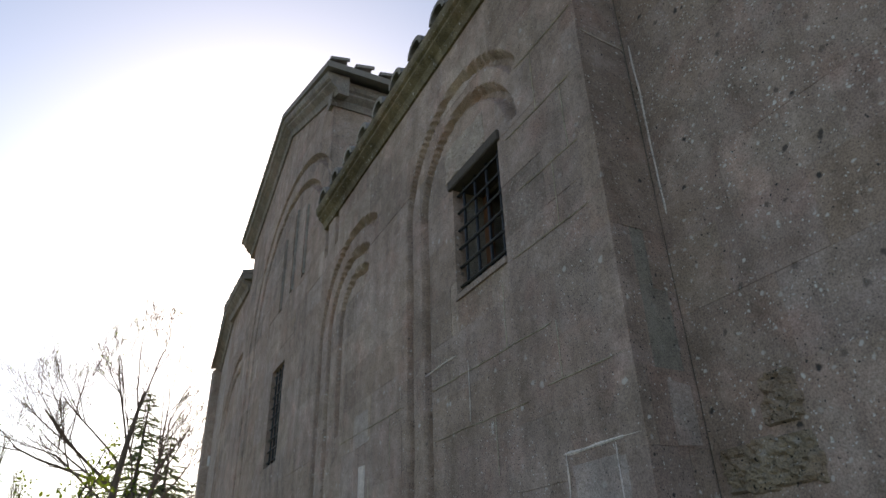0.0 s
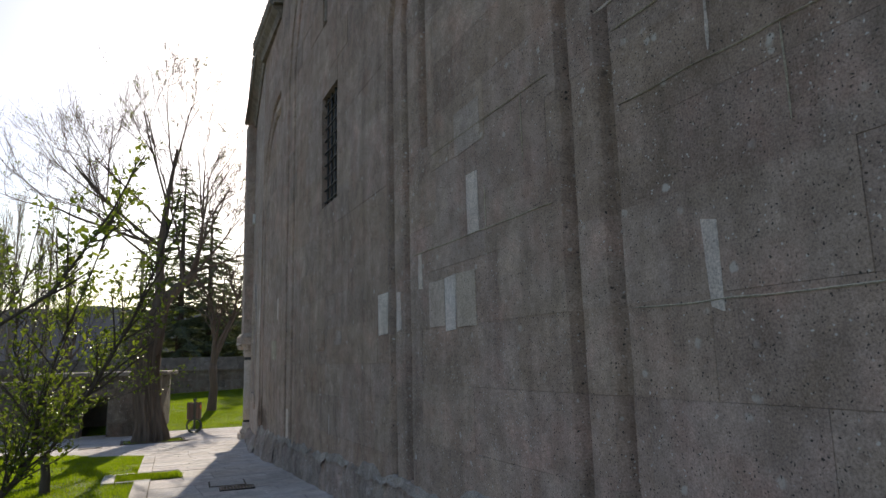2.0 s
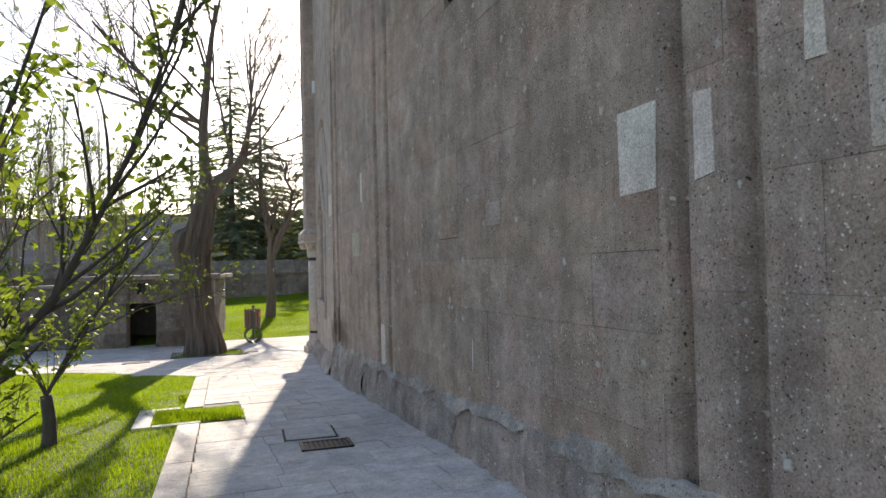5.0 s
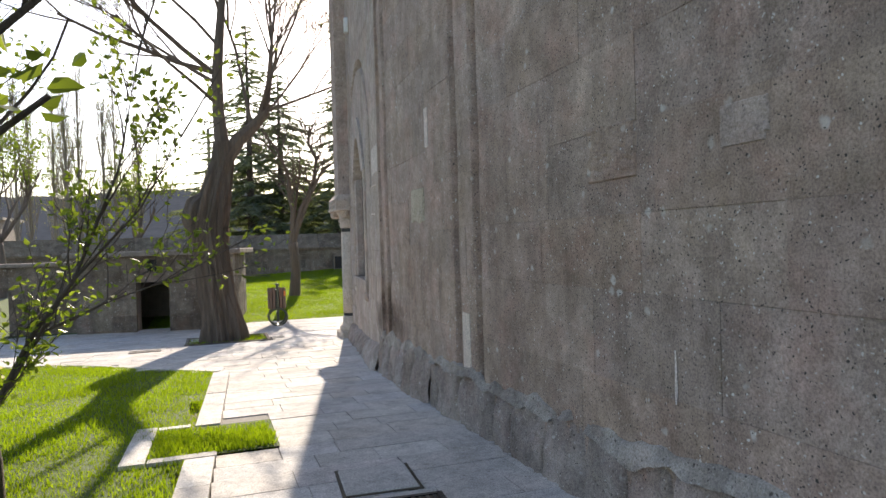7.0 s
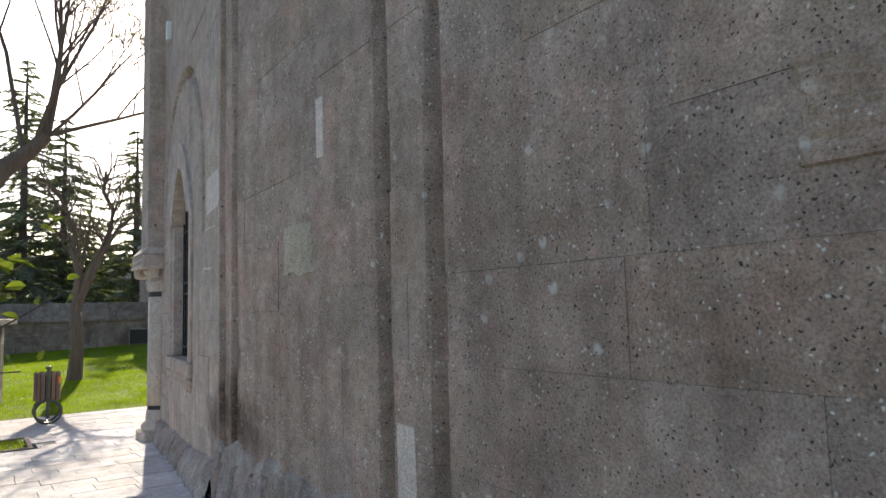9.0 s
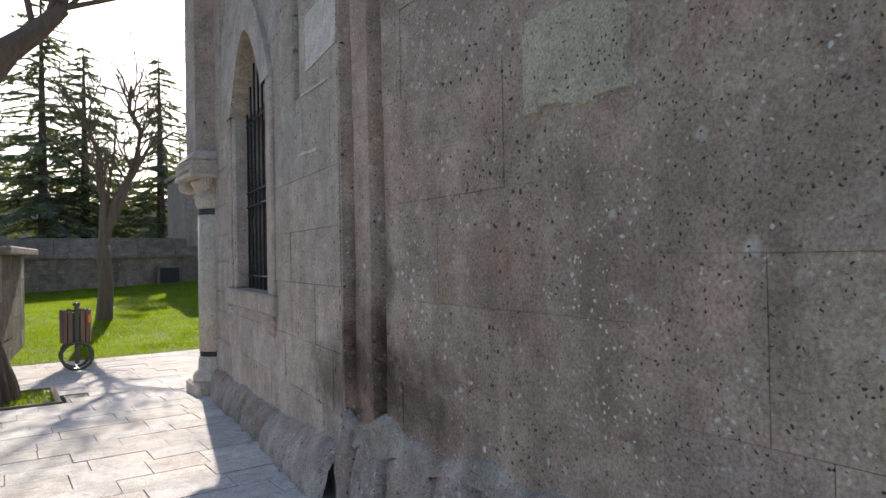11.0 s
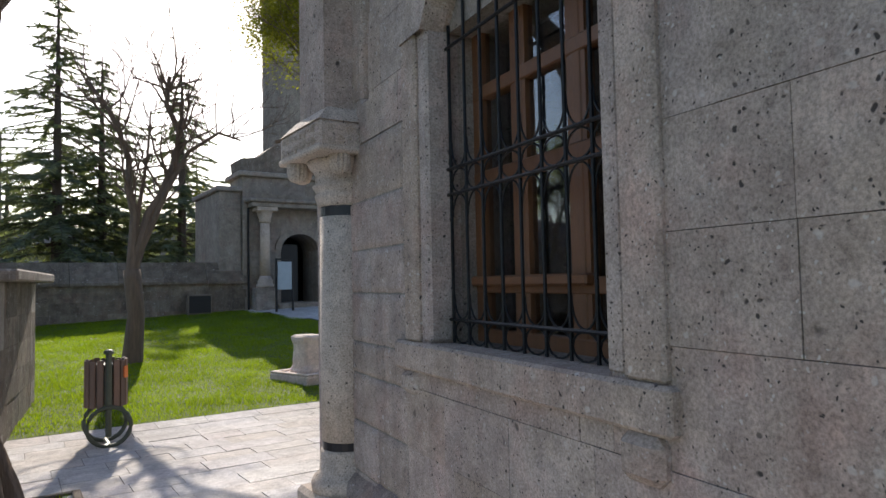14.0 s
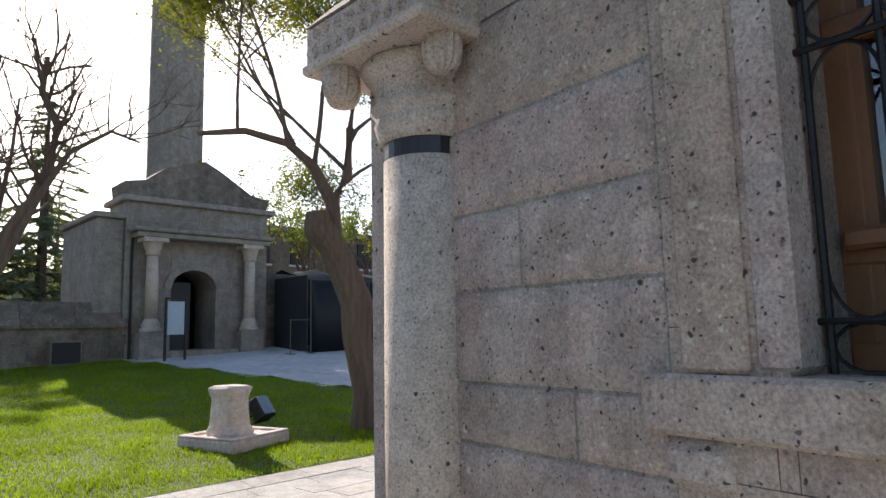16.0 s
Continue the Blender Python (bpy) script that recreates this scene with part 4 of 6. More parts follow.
part("corner_wall", box(COL.x - 0.24, COL.x + 0.4, COL.y - 0.22, COL.y + 0.2, 1.895, WING_EAVE), TUFF_BAY, column)
rng = random.Random(5)
for k in range(16):  # carved leaf relief on the impost
    for face in (0, 1):
        s, t = (k % 8 + 0.5) / 8 - 0.5, 1.675 + 0.075 * (k // 8)
        p = Vector((2.568, 19.73 + s * 0.6, t)) if face else Vector((2.88 + s * 0.52, 19.378, t))
        pts = []
        for a in range(9):
            an = a * 0.9 + k
            rr = 0.008 + 0.0026 * a
            off = Vector((0, math.cos(an) * rr, math.sin(an) * rr)) if face else Vector((math.cos(an) * rr, 0, math.sin(an) * rr))
            pts.append(p + off)
        part("carved_scroll", tube(pts, 0.007, 4), COLUMN_STONE, column)


# ---- kerbs, drains and pits ----
def kerb_run(name, x0, x1, y0, y1, along, seed, lift=0.012, label="pale stone kerb edging the lawn"):
    rng = random.Random(seed)
    k = thing(name, label, "kerb", kind="structure")
    a, end = (y0, y1) if along == "y" else (x0, x1)
    while a < end - 0.05:
        ln = min(rng.uniform(0.55, 0.95), end - a)
        p = (x0, x1, a + 0.004, a + ln - 0.004) if along == "y" else (a + 0.004, a + ln - 0.004, y0, y1)
        vs = [(x, y, gz(x, y) + lift + rng.uniform(-0.004, 0.004)) for x, y in ((p[0], p[2]), (p[1], p[2]), (p[1], p[3]), (p[0], p[3]))]
        vs += [(x, y, z - 0.14) for x, y, z in vs]
        part("kerb_stone", (vs, [], [(0, 1, 2, 3), (4, 5, 1, 0), (5, 6, 2, 1), (6, 7, 3, 2), (7, 4, 0, 3)]), PAVING, k)
        a += ln


def slanted_kerb(name, y0, y1, seed):
    rng = random.Random(seed)
    k = thing(name, "pale stone kerb edging the lawn", "kerb", kind="structure")
    y = y0
    while y < y1 - 0.05:
        ln = min(rng.uniform(0.55, 0.95), y1 - y)
        xs = [edge_x(y), edge_x(y) + 0.195, edge_x(y + ln) + 0.195, edge_x(y + ln)]
        lift = 0.014 + rng.uniform(-0.004, 0.004)
        vs = [(x, v, gz(x, v) + lift) for x, v in zip(xs, (y + 0.004, y + 0.004, y + ln - 0.004, y + ln - 0.004))]
        vs += [(x, v, z - 0.14) for x, v, z in vs]
        part("kerb_stone", (vs, [], [(0, 1, 2, 3), (4, 5, 1, 0), (5, 6, 2, 1), (6, 7, 3, 2), (7, 4, 0, 3)]), PAVING, k)
        y += ln


slanted_kerb("kerb_lawn", -7, 12.49, 1)
slanted_kerb("kerb_lawn_far", 13.5, 16.55, 2)
kerb_run("kerb_islet", -0.12, 0.04, 12.5, 13.6, "y", 3, 0.02, "pale kerb stones round a small grass bed")
kerb_run("kerb_islet_near", 0.05, 0.5, 12.5, 12.61, "x", 4, 0.02, "pale kerb stones round a small grass bed")
kerb_run("kerb_islet_far", 0.05, 0.3, 13.46, 13.55, "x", 5, 0.02, "pale kerb stones round a small grass bed")
islet = thing("islet_bed", "small earth bed inside the kerb stones", "bed", kind="structure")
part("soil", (lambda q: (q, [], [(0, 1, 2, 3)]))([(x, y, gz(x, y) + 0.004) for x, y in ((0.03, 12.58), (0.93, 12.58), (0.93, 13.5), (0.03, 13.5))]), TURF, islet)
edge = thing("kerb_lawn_end", "pale stone kerb along the lawn's far end", "kerb", kind="structure")
for i in range(18):
    xa, xb = 0.48 - i * 0.6, 0.48 - (i + 1) * 0.6 + 0.008
    ya, yb = lawn_end(xa - 0.001) + 0.02, lawn_end(xb) + 0.02
    vs = [(xa, ya, 0), (xb, yb, 0), (xb, yb + 0.1, 0), (xa, ya + 0.1, 0)]
    vs = [(x, y, gz(x, y) + 0.01) for x, y, _ in vs]
    vs += [(x, y, z - 0.12) for x, y, z in vs]
    part("kerb_stone", (vs, [], [(3, 2, 1, 0), (0, 1, 5, 4), (1, 2, 6, 5), (2, 3, 7, 6), (3, 0, 4, 7)]), PAVING, edge)


def drain(x, y, w, d, rot, label, bars=9):
    z = gz(x, y)
    m = pose(x, y, z, -1.5, 0, rot)
    t = thing("drain_grate", label, "drain grate", at=(x, y, z))
    for p in ((-w / 2, w / 2, -d / 2, -d / 2 + 0.03), (-w / 2, w / 2, d / 2 - 0.03, d / 2), (-w / 2, -w / 2 + 0.03, -d / 2, d / 2), (w / 2 - 0.03, w / 2, -d / 2, d / 2)):
        part("grate_frame", box(*p, -0.02, 0.012, m), IRON, t)
    for i in range(bars):
        u = -w / 2 + 0.03 + (w - 0.06) * (i + 0.5) / bars
        part("grate_bar", box(u - 0.008, u + 0.008, -d / 2, d / 2, -0.02, 0.009, m), IRON, t)
    part("grate_pit", box(-w / 2, w / 2, -d / 2, d / 2, -0.03, 0.004, m), SOIL, t)


drain(1.46, 11.05, 0.42, 0.3, -4, "dark iron drain grate set in the paving")
cover = thing("inspection_cover", "stone-filled inspection cover with a worn dark rim", "drain cover", at=(1.4, 11.55, gz(1.4, 11.55)))
m = pose(1.4, 11.55, gz(1.4, 11.55), -1.5, 0, -4)
part("rim", box(-0.23, 0.23, -0.24, 0.24, -0.02, 0.005, m), SOIL, cover)
part("lid", box(-0.21, 0.21, -0.22, 0.22, -0.02, 0.013, m, 0.006), PAVING, cover)
drain(-0.65, 19.8, 0.5, 0.28, 4, "dark iron drain grate set in the paving", 11)

pit = thing("tree_pit", "square earth pit round the old tree with a low stone rim", "tree pit", kind="structure")
part("soil", (lambda q: (q, [], [(0, 1, 2, 3)]))([(x, y, gz(x, y) - 0.03) for x, y in ((-0.02, 20.2), (1.42, 20.2), (1.42, 21.4), (-0.02, 21.4))]), SOIL, pit)
for p in ((-0.05, 1.45, 20.2, 20.26), (-0.05, 1.45, 21.34, 21.4), (-0.05, 0.01, 20.26, 21.34), (1.39, 1.45, 20.26, 21.34)):
    z = gz(p[0], (p[2] + p[3]) / 2)
    part("rim_stone", box(*p, z - 0.15, z + 0.02, None, 0.008), GARDEN_STONE, pit)


# ---- the low stone hut and garden walls ----
M_HUT = pose(0.88, 23.35, 0, 0, 0, -8.4)
hut = thing("stone_hut", "low flat-roofed stone hut with a dark doorway", "hut", at=(0.0, 24.5, gz(0, 24)))
HZ0, HZ1 = -1.0, 0.86
DOOR = (1.38, 2.07, -1.1, 0.28)
NICHE = (1.64, 1.8, 0.52, 0.78)
M_FRONT = M_HUT @ pose(0, 0, 0, 0, 0, 90)
M_SIDE = M_HUT @ pose(0, 0, 0, 0, 0, 180)
core("wall_core", M_FRONT, 0.0, 3.3, HZ0, HZ1, 0.08, 0.4, MORTAR, hut, [DOOR, NICHE])
core("wall_core", M_SIDE, -2.65, -0.1, HZ0, HZ1, 0.08, 0.4, MORTAR, hut)
part("back_wall", box(-3.3, 0, 2.3, 2.65, HZ0, HZ1, M_HUT), MORTAR, hut)
part("side_wall", box(-3.3, -2.95, 0.4, 2.3, HZ0, HZ1, M_HUT), MORTAR, hut)
part("door_lintel", box(-2.3, -1.2, -0.025, 0.35, 0.28, 0.5, M_HUT, 0.012), GARDEN_STONE, hut, "long stone lintel")
part("roof_slab", box(-3.5, 0.2, -0.18, 2.85, HZ1, HZ1 + 0.12, M_HUT, 0.02), GATE_STONE, hut, "flat pale stone roof slab")
for p in ((-1.82, -1.8, 0.5, 0.8), (-1.64, -1.62, 0.5, 0.8)):
    part("niche_frame", box(p[0], p[1], -0.02, 0.06, p[2], p[3], M_HUT), IRON, hut)
part("niche_back", box(-1.8, -1.64, 0.1, 0.14, 0.52, 0.78, M_HUT), IRON, hut)
masonry(hut, M_FRONT, 0.0, 3.3, HZ0, HZ1, (GARDEN_STONE, GARDEN_JOINED), [DOOR, NICHE, (1.2, 2.3, 0.27, 0.5)], [], lambda u, z: True, 31, (0.24, 0.36), (0.35, 0.75), joint=0.004)
masonry(hut, M_SIDE, -2.65, 0.0, HZ0, HZ1, (GARDEN_STONE, GARDEN_JOINED), [], [], lambda u, z: True, 33, (0.24, 0.36), (0.35, 0.75), joint=0.006)

annex = thing("wall_annex", "low rubble stone wall beside the hut", "wall", kind="structure")
M_ANX = pose(-2.45, 24.2, 0, 0, 0, 90)
core("wall_core", M_ANX, 0, 11, -1.0, 0.7, 0.09, 0.5, MORTAR, annex, [(1.3, 2.1, -1.0, 0.2)])
masonry(annex, M_ANX, 0, 11, -1.0, 0.7, (GARDEN_STONE, GARDEN_JOINED), [(1.3, 2.1, -1.0, 0.2)], [], lambda u, z: u < 7, 35, (0.22, 0.34), (0.3, 0.7), joint=0.006)
part("coping", box(-13.5, -2.46, 24.1, 24.75, 0.7, 0.78, None, 0.015), GATE_STONE, annex)

garden_wall = thing("wall_garden", "stone garden wall with a sloped coping at the lawn's end", "wall", kind="structure")
M_GW = pose(7.1, 36.0, 0, 0, 0, 90)
core("wall_core", M_GW, 0, 24, -0.6, 0.84, 0.08, 0.5, MORTAR, garden_wall)
masonry(garden_wall, M_GW, 0, 24, -0.6, 0.84, (GARDEN_STONE, GARDEN_JOINED), [], [], lambda u, z: u < 10, 37, (0.26, 0.36), (0.4, 0.8), joint=0.006)
for i in range(20):
    xa, xb = 7.1 - i * 1.2, 7.1 - (i + 1) * 1.2 + 0.01
    bm = bmesh.new()
    rows = [[bm.verts.new((x, y, z)) for y, z in ((35.9, 0.84), (35.9, 0.92), (36.28, 1.5), (36.7, 1.5), (36.7, 0.84))] for x in (xb, xa)]
    for k in range(5):
        bm.faces.new((rows[0][k], rows[1][k], rows[1][(k + 1) % 5], rows[0][(k + 1) % 5]))
    bm.faces.new(rows[0][::-1])
    bm.faces.new(rows[1])
    bmesh.ops.recalc_face_normals(bm, faces=bm.faces)
    part("coping_stone", bm, GARDEN_STONE, garden_wall)
meter = thing("meter_cabinet", "dark steel cabinet standing against the garden wall", "cabinet", at=(5.6, 35.8, gz(5.6, 35.8)))
z = gz(5.6, 35.8)
part("body", box(5.3, 6.0, 35.72, 35.97, z - 0.02, z + 0.58, None, 0.01), GARDEN_STONE, meter)
part("door", box(5.34, 5.96, 35.7, 35.718, z + 0.04, z + 0.54), IRON, meter)

retaining = thing("wall_retaining", "pale concrete retaining wall far behind the orchard", "wall", kind="structure")
part("wall_body", box(-45, -1.0, 47.0, 47.4, -0.6, 1.3), GATE_STONE, retaining)

# ---- gatehouse, tower and tent ----
gate = thing("gatehouse", "old stone gatehouse with an arched doorway between slender columns", "gatehouse", at=(9, 36.3, gz(9, 36)))
GY = 36.0
DX0, DX1, DZ0, DZ1 = 8.22, 9.5, 0.2, 1.9
M_GATE = pose(11.1, GY, 0, 0, 0, 90)
gate_hole = (11.1 - DX1, 11.1 - DX0, -0.6, 2.62)
core("wall_core", M_GATE, 0, 4.1, -0.6, 4.2, 0.09, 1.4, MORTAR, gate, [gate_hole])
masonry(gate, M_GATE, 0, 4.1, -0.6, 4.2, (GATE_STONE, GATE_STONE), [gate_hole], [], lambda u, z: True, 41, (0.3, 0.4), (0.45, 0.8), joint=0.004)
cx = (DX0 + DX1) / 2
ra = (DX1 - DX0) / 2


def gate_arch(x):
    return DZ1 + 0.8 * math.sqrt(max(0.0, ra * ra - (x - cx) ** 2))


arch_head(gate, pose(0, GY, 0, 0, 0, 0) @ Matrix(((0, 1, 0, 0), (1, 0, 0, 0), (0, 0, 1, 0), (0, 0, 0, 1))), DX0, DX1, 2.62, -0.02, 1.4, GATE_STONE, gate_arch, 14)
bm = bmesh.new()
rows = []
for i in range(17):
    a = math.pi * i / 16
    rows.append([bm.verts.new((cx + r * math.cos(a), y, DZ1 + 0.8 * r * math.sin(a))) for r, y in ((ra, GY - 0.06), (ra + 0.2, GY - 0.06), (ra + 0.2, GY), (ra, GY))])
for a, b in zip(rows, rows[1:]):
    for k in range(4):
        bm.faces.new((a[k], b[k], b[(k + 1) % 4], a[(k + 1) % 4]))
bmesh.ops.recalc_face_normals(bm, faces=bm.faces)
part("arch_moulding", bm, GATE_STONE, gate)
part("door_leaf", box(DX0, DX0 + 0.75, GY + 0.5, GY + 0.56, -0.2, 2.1), IRON, gate, "dark half-open door leaf")
# added passage lining, coloured dark for the shade behind the doorway
part("passage_back", box(7.4, 10.8, GY + 3.2, GY + 3.3, -0.5, 4.0), UNLIT_INSIDE, gate)
part("passage_roof", box(7.2, 11.0, GY + 1.4, GY + 3.3, 3.6, 3.8), UNLIT_INSIDE, gate)
part("passage_side", box(7.2, 7.4, GY + 1.4, GY + 3.3, -0.5, 3.8), UNLIT_INSIDE, gate)
part("passage_side", box(10.8, 11.0, GY + 1.4, GY + 3.3, -0.5, 3.8), UNLIT_INSIDE, gate)
part("threshold", box(7.9, 10.0, GY - 0.5, GY + 1.3, -0.3, 0.2, None, 0.02), GATE_STONE, gate)
for x in (7.62, 10.42):
    zb = gz(x, GY)
    part("pedestal", box(x - 0.36, x + 0.36, GY - 0.5, GY - 0.005, zb - 0.2, 0.7, None, 0.02), GATE_STONE, gate)
    part("column_base", lathe([(0.27, 0.7), (0.28, 0.78), (0.22, 0.84), (0.24, 0.9), (0.19, 0.98), (0.17, 1.05)], 16, (x, GY - 0.25, 0)), COLUMN_STONE, gate, smooth=True)
    part("column_shaft", lathe([(0.165, 1.05), (0.16, 2.0), (0.145, 2.72)], 16, (x, GY - 0.25, 0)), COLUMN_STONE, gate, smooth=True)
    part("column_capital", lathe([(0.15, 2.72), (0.2, 2.76), (0.17, 2.82), (0.22, 2.95), (0.25, 3.05), (0.28, 3.08)], 16, (x, GY - 0.25, 0)), COLUMN_STONE, gate, smooth=True)
    part("abacus", box(x - 0.33, x + 0.33, GY - 0.52, GY - 0.005, 3.08, 3.2, None, 0.015), COLUMN_STONE, gate)
part("entablature", box(7.15, 10.95, GY - 0.52, GY - 0.004, 3.2, 3.34, None, 0.02), GATE_STONE, gate)
part("entablature_lip", box(7.05, 11.05, GY - 0.6, GY - 0.004, 3.344, 3.46, None, 0.03), GATE_STONE, gate)
part("cornice", box(6.85, 11.3, GY - 0.15, GY + 1.5, 4.2, 4.36, None, 0.03), GATE_STONE, gate)
bm = bmesh.new()
outline = [(7.0, 4.364), (6.95, 4.75), (7.5, 4.85), (8.0, 5.25), (8.5, 5.42), (9.15, 5.62), (9.6, 5.4), (10.1, 5.1), (10.6, 4.8), (11.2, 4.7), (11.1, 4.364)]
rows = [[bm.verts.new((x, y, z)) for x, z in outline] for y in (GY + 0.05, GY + 1.2)]
bm.faces.new(rows[0][::-1])
bm.faces.new(rows[1])
for k in range(len(outline)):
    bm.faces.new((rows[0][k], rows[0][(k + 1) % len(outline)], rows[1][(k + 1) % len(outline)], rows[1][k]))
bmesh.ops.recalc_face_normals(bm, faces=bm.faces)
part("ruined_pediment", bm, GARDEN_JOINED, gate, "weathered stepped pediment")
part("side_block", box(6.3, 6.99, GY + 0.1, GY + 3.2, -0.5, 3.7, None, 0.02), GATE_STONE, gate)
part("side_cornice", box(6.2, 7.02, GY + 0.0, GY + 3.3, 3.704, 3.86, None, 0.03), GATE_STONE, gate)
part("drain_pipe", tube([(7.16, GY - 0.05, -0.2), (7.16, GY - 0.05, 3.2)], 0.035, 8), IRON, gate)
wing = thing("wall_gate_wing", "low stone wall running on beside the gatehouse", "wall", kind="structure")
M_WING = pose(26, 36.4, 0, 0, 0, 90)
core("wall_core", M_WING, 0, 14.8, -0.6, 2.5, 0.08, 0.6, MORTAR, wing)
masonry(wing, M_WING, 0, 14.8, -0.6, 2.5, (GARDEN_STONE, GARDEN_JOINED), [], [], lambda u, z: u > 9, 43, (0.3, 0.4), (0.45, 0.8))

minaret = thing("minaret", "tall plain stone minaret shaft behind the gatehouse", "tower", at=(12.1, 46, 0))
part("shaft", lathe([(1.5, -0.5), (1.5, 5.0), (1.14, 5.8), (1.13, 14.0), (1.1, 26.0)], 14, (12.1, 46, 0)), GATE_STONE, minaret)
part("base_moulding", lathe([(1.56, 4.7), (1.62, 4.85), (1.56, 5.02)], 14, (12.1, 46, 0)), GATE_STONE, minaret)
far_church = thing("apartment_building", "plain stone building among trees behind the garden", "building", at=(19, 50, 0))
part("wall", box(17, 27, 50, 56, -0.5, 6.2), GARDEN_STONE, far_church)
part("roof", box(16.7, 27.3, 49.7, 56.3, 6.204, 6.5), TILE, far_church)
for i in range(4):
    for k in range(2):
        w = part("window", box(17.9 + i * 2.3, 18.9 + i * 2.3, 49.9, 49.996, 1.5 + k * 2.9, 3.0 + k * 2.9), IRON, far_church)
        part("window_sill", box(17.8 + i * 2.3, 19.0 + i * 2.3, 49.86, 49.99, 1.38 + k * 2.9, 1.49 + k * 2.9), PALE, w)
for i, (x, y, w, h) in enumerate(((30, 110, 12, 7.5), (-30, 96, 14, 5.0))):
    t = thing("distant_house", "plain pale house far off below the hills", "house", "houses below the hills", at=(x, y, gz(x, y)))
    part("wall", box(x - w / 2, x + w / 2, y, y + 8, -0.6, h), GATE_STONE, t)
    part("roof", box(x - w / 2 - 0.4, x + w / 2 + 0.4, y - 0.4, y + 8.4, h + 0.004, h + 0.35), TILE, t)
    for j in range(4):
        for k in range(2):
            u = x - w / 2 + w * (j + 0.5) / 4
            part("window", box(u - 0.5, u + 0.5, y - 0.08, y - 0.004, 1.2 + k * 2.6, 2.5 + k * 2.6), IRON, t)

sign = thing("notice_board", "grey-blue notice board on two thin dark posts", "sign", at=(7.95, 34.9, gz(7.95, 34.9)))
z = gz(7.95, 34.9)
part("board", box(7.72, 8.16, 34.88, 34.92, z + 0.65, z + 1.5, None, 0.005), BOARD, sign)
for x in (7.68, 8.2):
    part("post", box(x - 0.025, x + 0.025, 34.87, 34.93, z - 0.05, z + 1.55), IRON, sign)
part("head_rail", box(7.66, 8.22, 34.87, 34.93, z + 1.552, z + 1.6), IRON, sign)

tent = thing("market_tent", "long low tent of black tarpaulin on thin poles", "tent", at=(14, 35, gz(14, 35)))
rows = []
bm = bmesh.new()
for x in np.linspace(11.5, 19.0, 26):
    sag = 0.06 * math.sin(x * 4.1) + 0.03 * math.sin(x * 9)
    zb = gz(x, 34.2)
    rows.append([bm.verts.new(v) for v in ((x, 34.2 + sag, zb - 0.03), (x, 34.22 + sag * 0.6, zb + 1.0), (x, 34.25, zb + 2.05 + sag * 0.3), (x, 35.8, zb + 2.5 + sag), (x, 36.2, zb + 2.4))])
for a, b in zip(rows, rows[1:]):
    for k in range(4):
        bm.faces.new((a[k], b[k], b[k + 1], a[k + 1]))
sol = bmesh.ops.solidify(bm, geom=bm.faces[:], thickness=0.02)
part("canvas", bm, DARK_CLOTH, tent, smooth=True)
part("end_canvas", box(11.44, 11.48, 34.25, 36.1, gz(11.4, 35) - 0.03, gz(11.4, 35) + 2.15), DARK_CLOTH, tent)
for x in (11.5, 13.6, 15.9, 18.2):
    part("pole", tube([(x, 34.12, gz(x, 34.1) - 0.02), (x, 34.14, gz(x, 34.1) + 2.15)], 0.016, 7), BIN_STEEL, tent)
part("eave_rail", tube([(11.45, 34.14, gz(11.5, 34.1) + 2.1), (19.0, 34.14, gz(19, 34.1) + 2.1)], 0.016, 7), BIN_STEEL, tent)
barrier = thing("crowd_barrier", "light steel barrier with a small yellow sign by the tent", "barrier", at=(11.0, 34.0, gz(11, 34)))
z = gz(11, 34)
part("rail", tube([(10.7, 33.9, z + 0.95), (11.35, 33.9, z + 0.95)], 0.014, 6), BIN_STEEL, barrier)
for x in (10.7, 11.35):
    part("leg", tube([(x, 33.9, z), (x, 33.9, z + 0.95)], 0.014, 6), BIN_STEEL, barrier)
    part("foot", tube([(x, 33.65, z + 0.02), (x, 34.15, z + 0.02)], 0.014, 6), BIN_STEEL, barrier)

path = thing("garden_path", "pale paved path from the gatehouse across the garden", "path", kind="structure")
part("paving", sheet((4, 24, 24, 38), lambda x, y: not in_garden(x, y) and y < 37 and x > 4, -0.004, 0.5), PAVING_JOINED, path)

# ---- antique column stump on its slab ----
SX, SY = 5.02, 25.6
sz = gz(SX, SY)
slab = thing("stone_slab", "square weathered stone slab lying on the lawn", "slab", at=(SX, SY, sz))
M_SLAB = pose(SX, SY, sz, 0, 0, 18)
part("slab_body", box(-0.47, 0.47, -0.47, 0.47, -0.12, 0.1, M_SLAB, 0.025), PALE, slab)
for p in ((-0.46, 0.46, -0.46, -0.36), (-0.46, 0.46, 0.36, 0.46), (-0.46, -0.36, -0.36, 0.36), (0.36, 0.46, -0.36, 0.36)):
    part("raised_edge", box(*p, 0.1, 0.125, M_SLAB, 0.008), PALE, slab)
stump = thing("column_stump", "short pale fluted column stump on the slab", "column", at=(SX, SY, sz + 0.1))
bm = bmesh.new()
rows = []
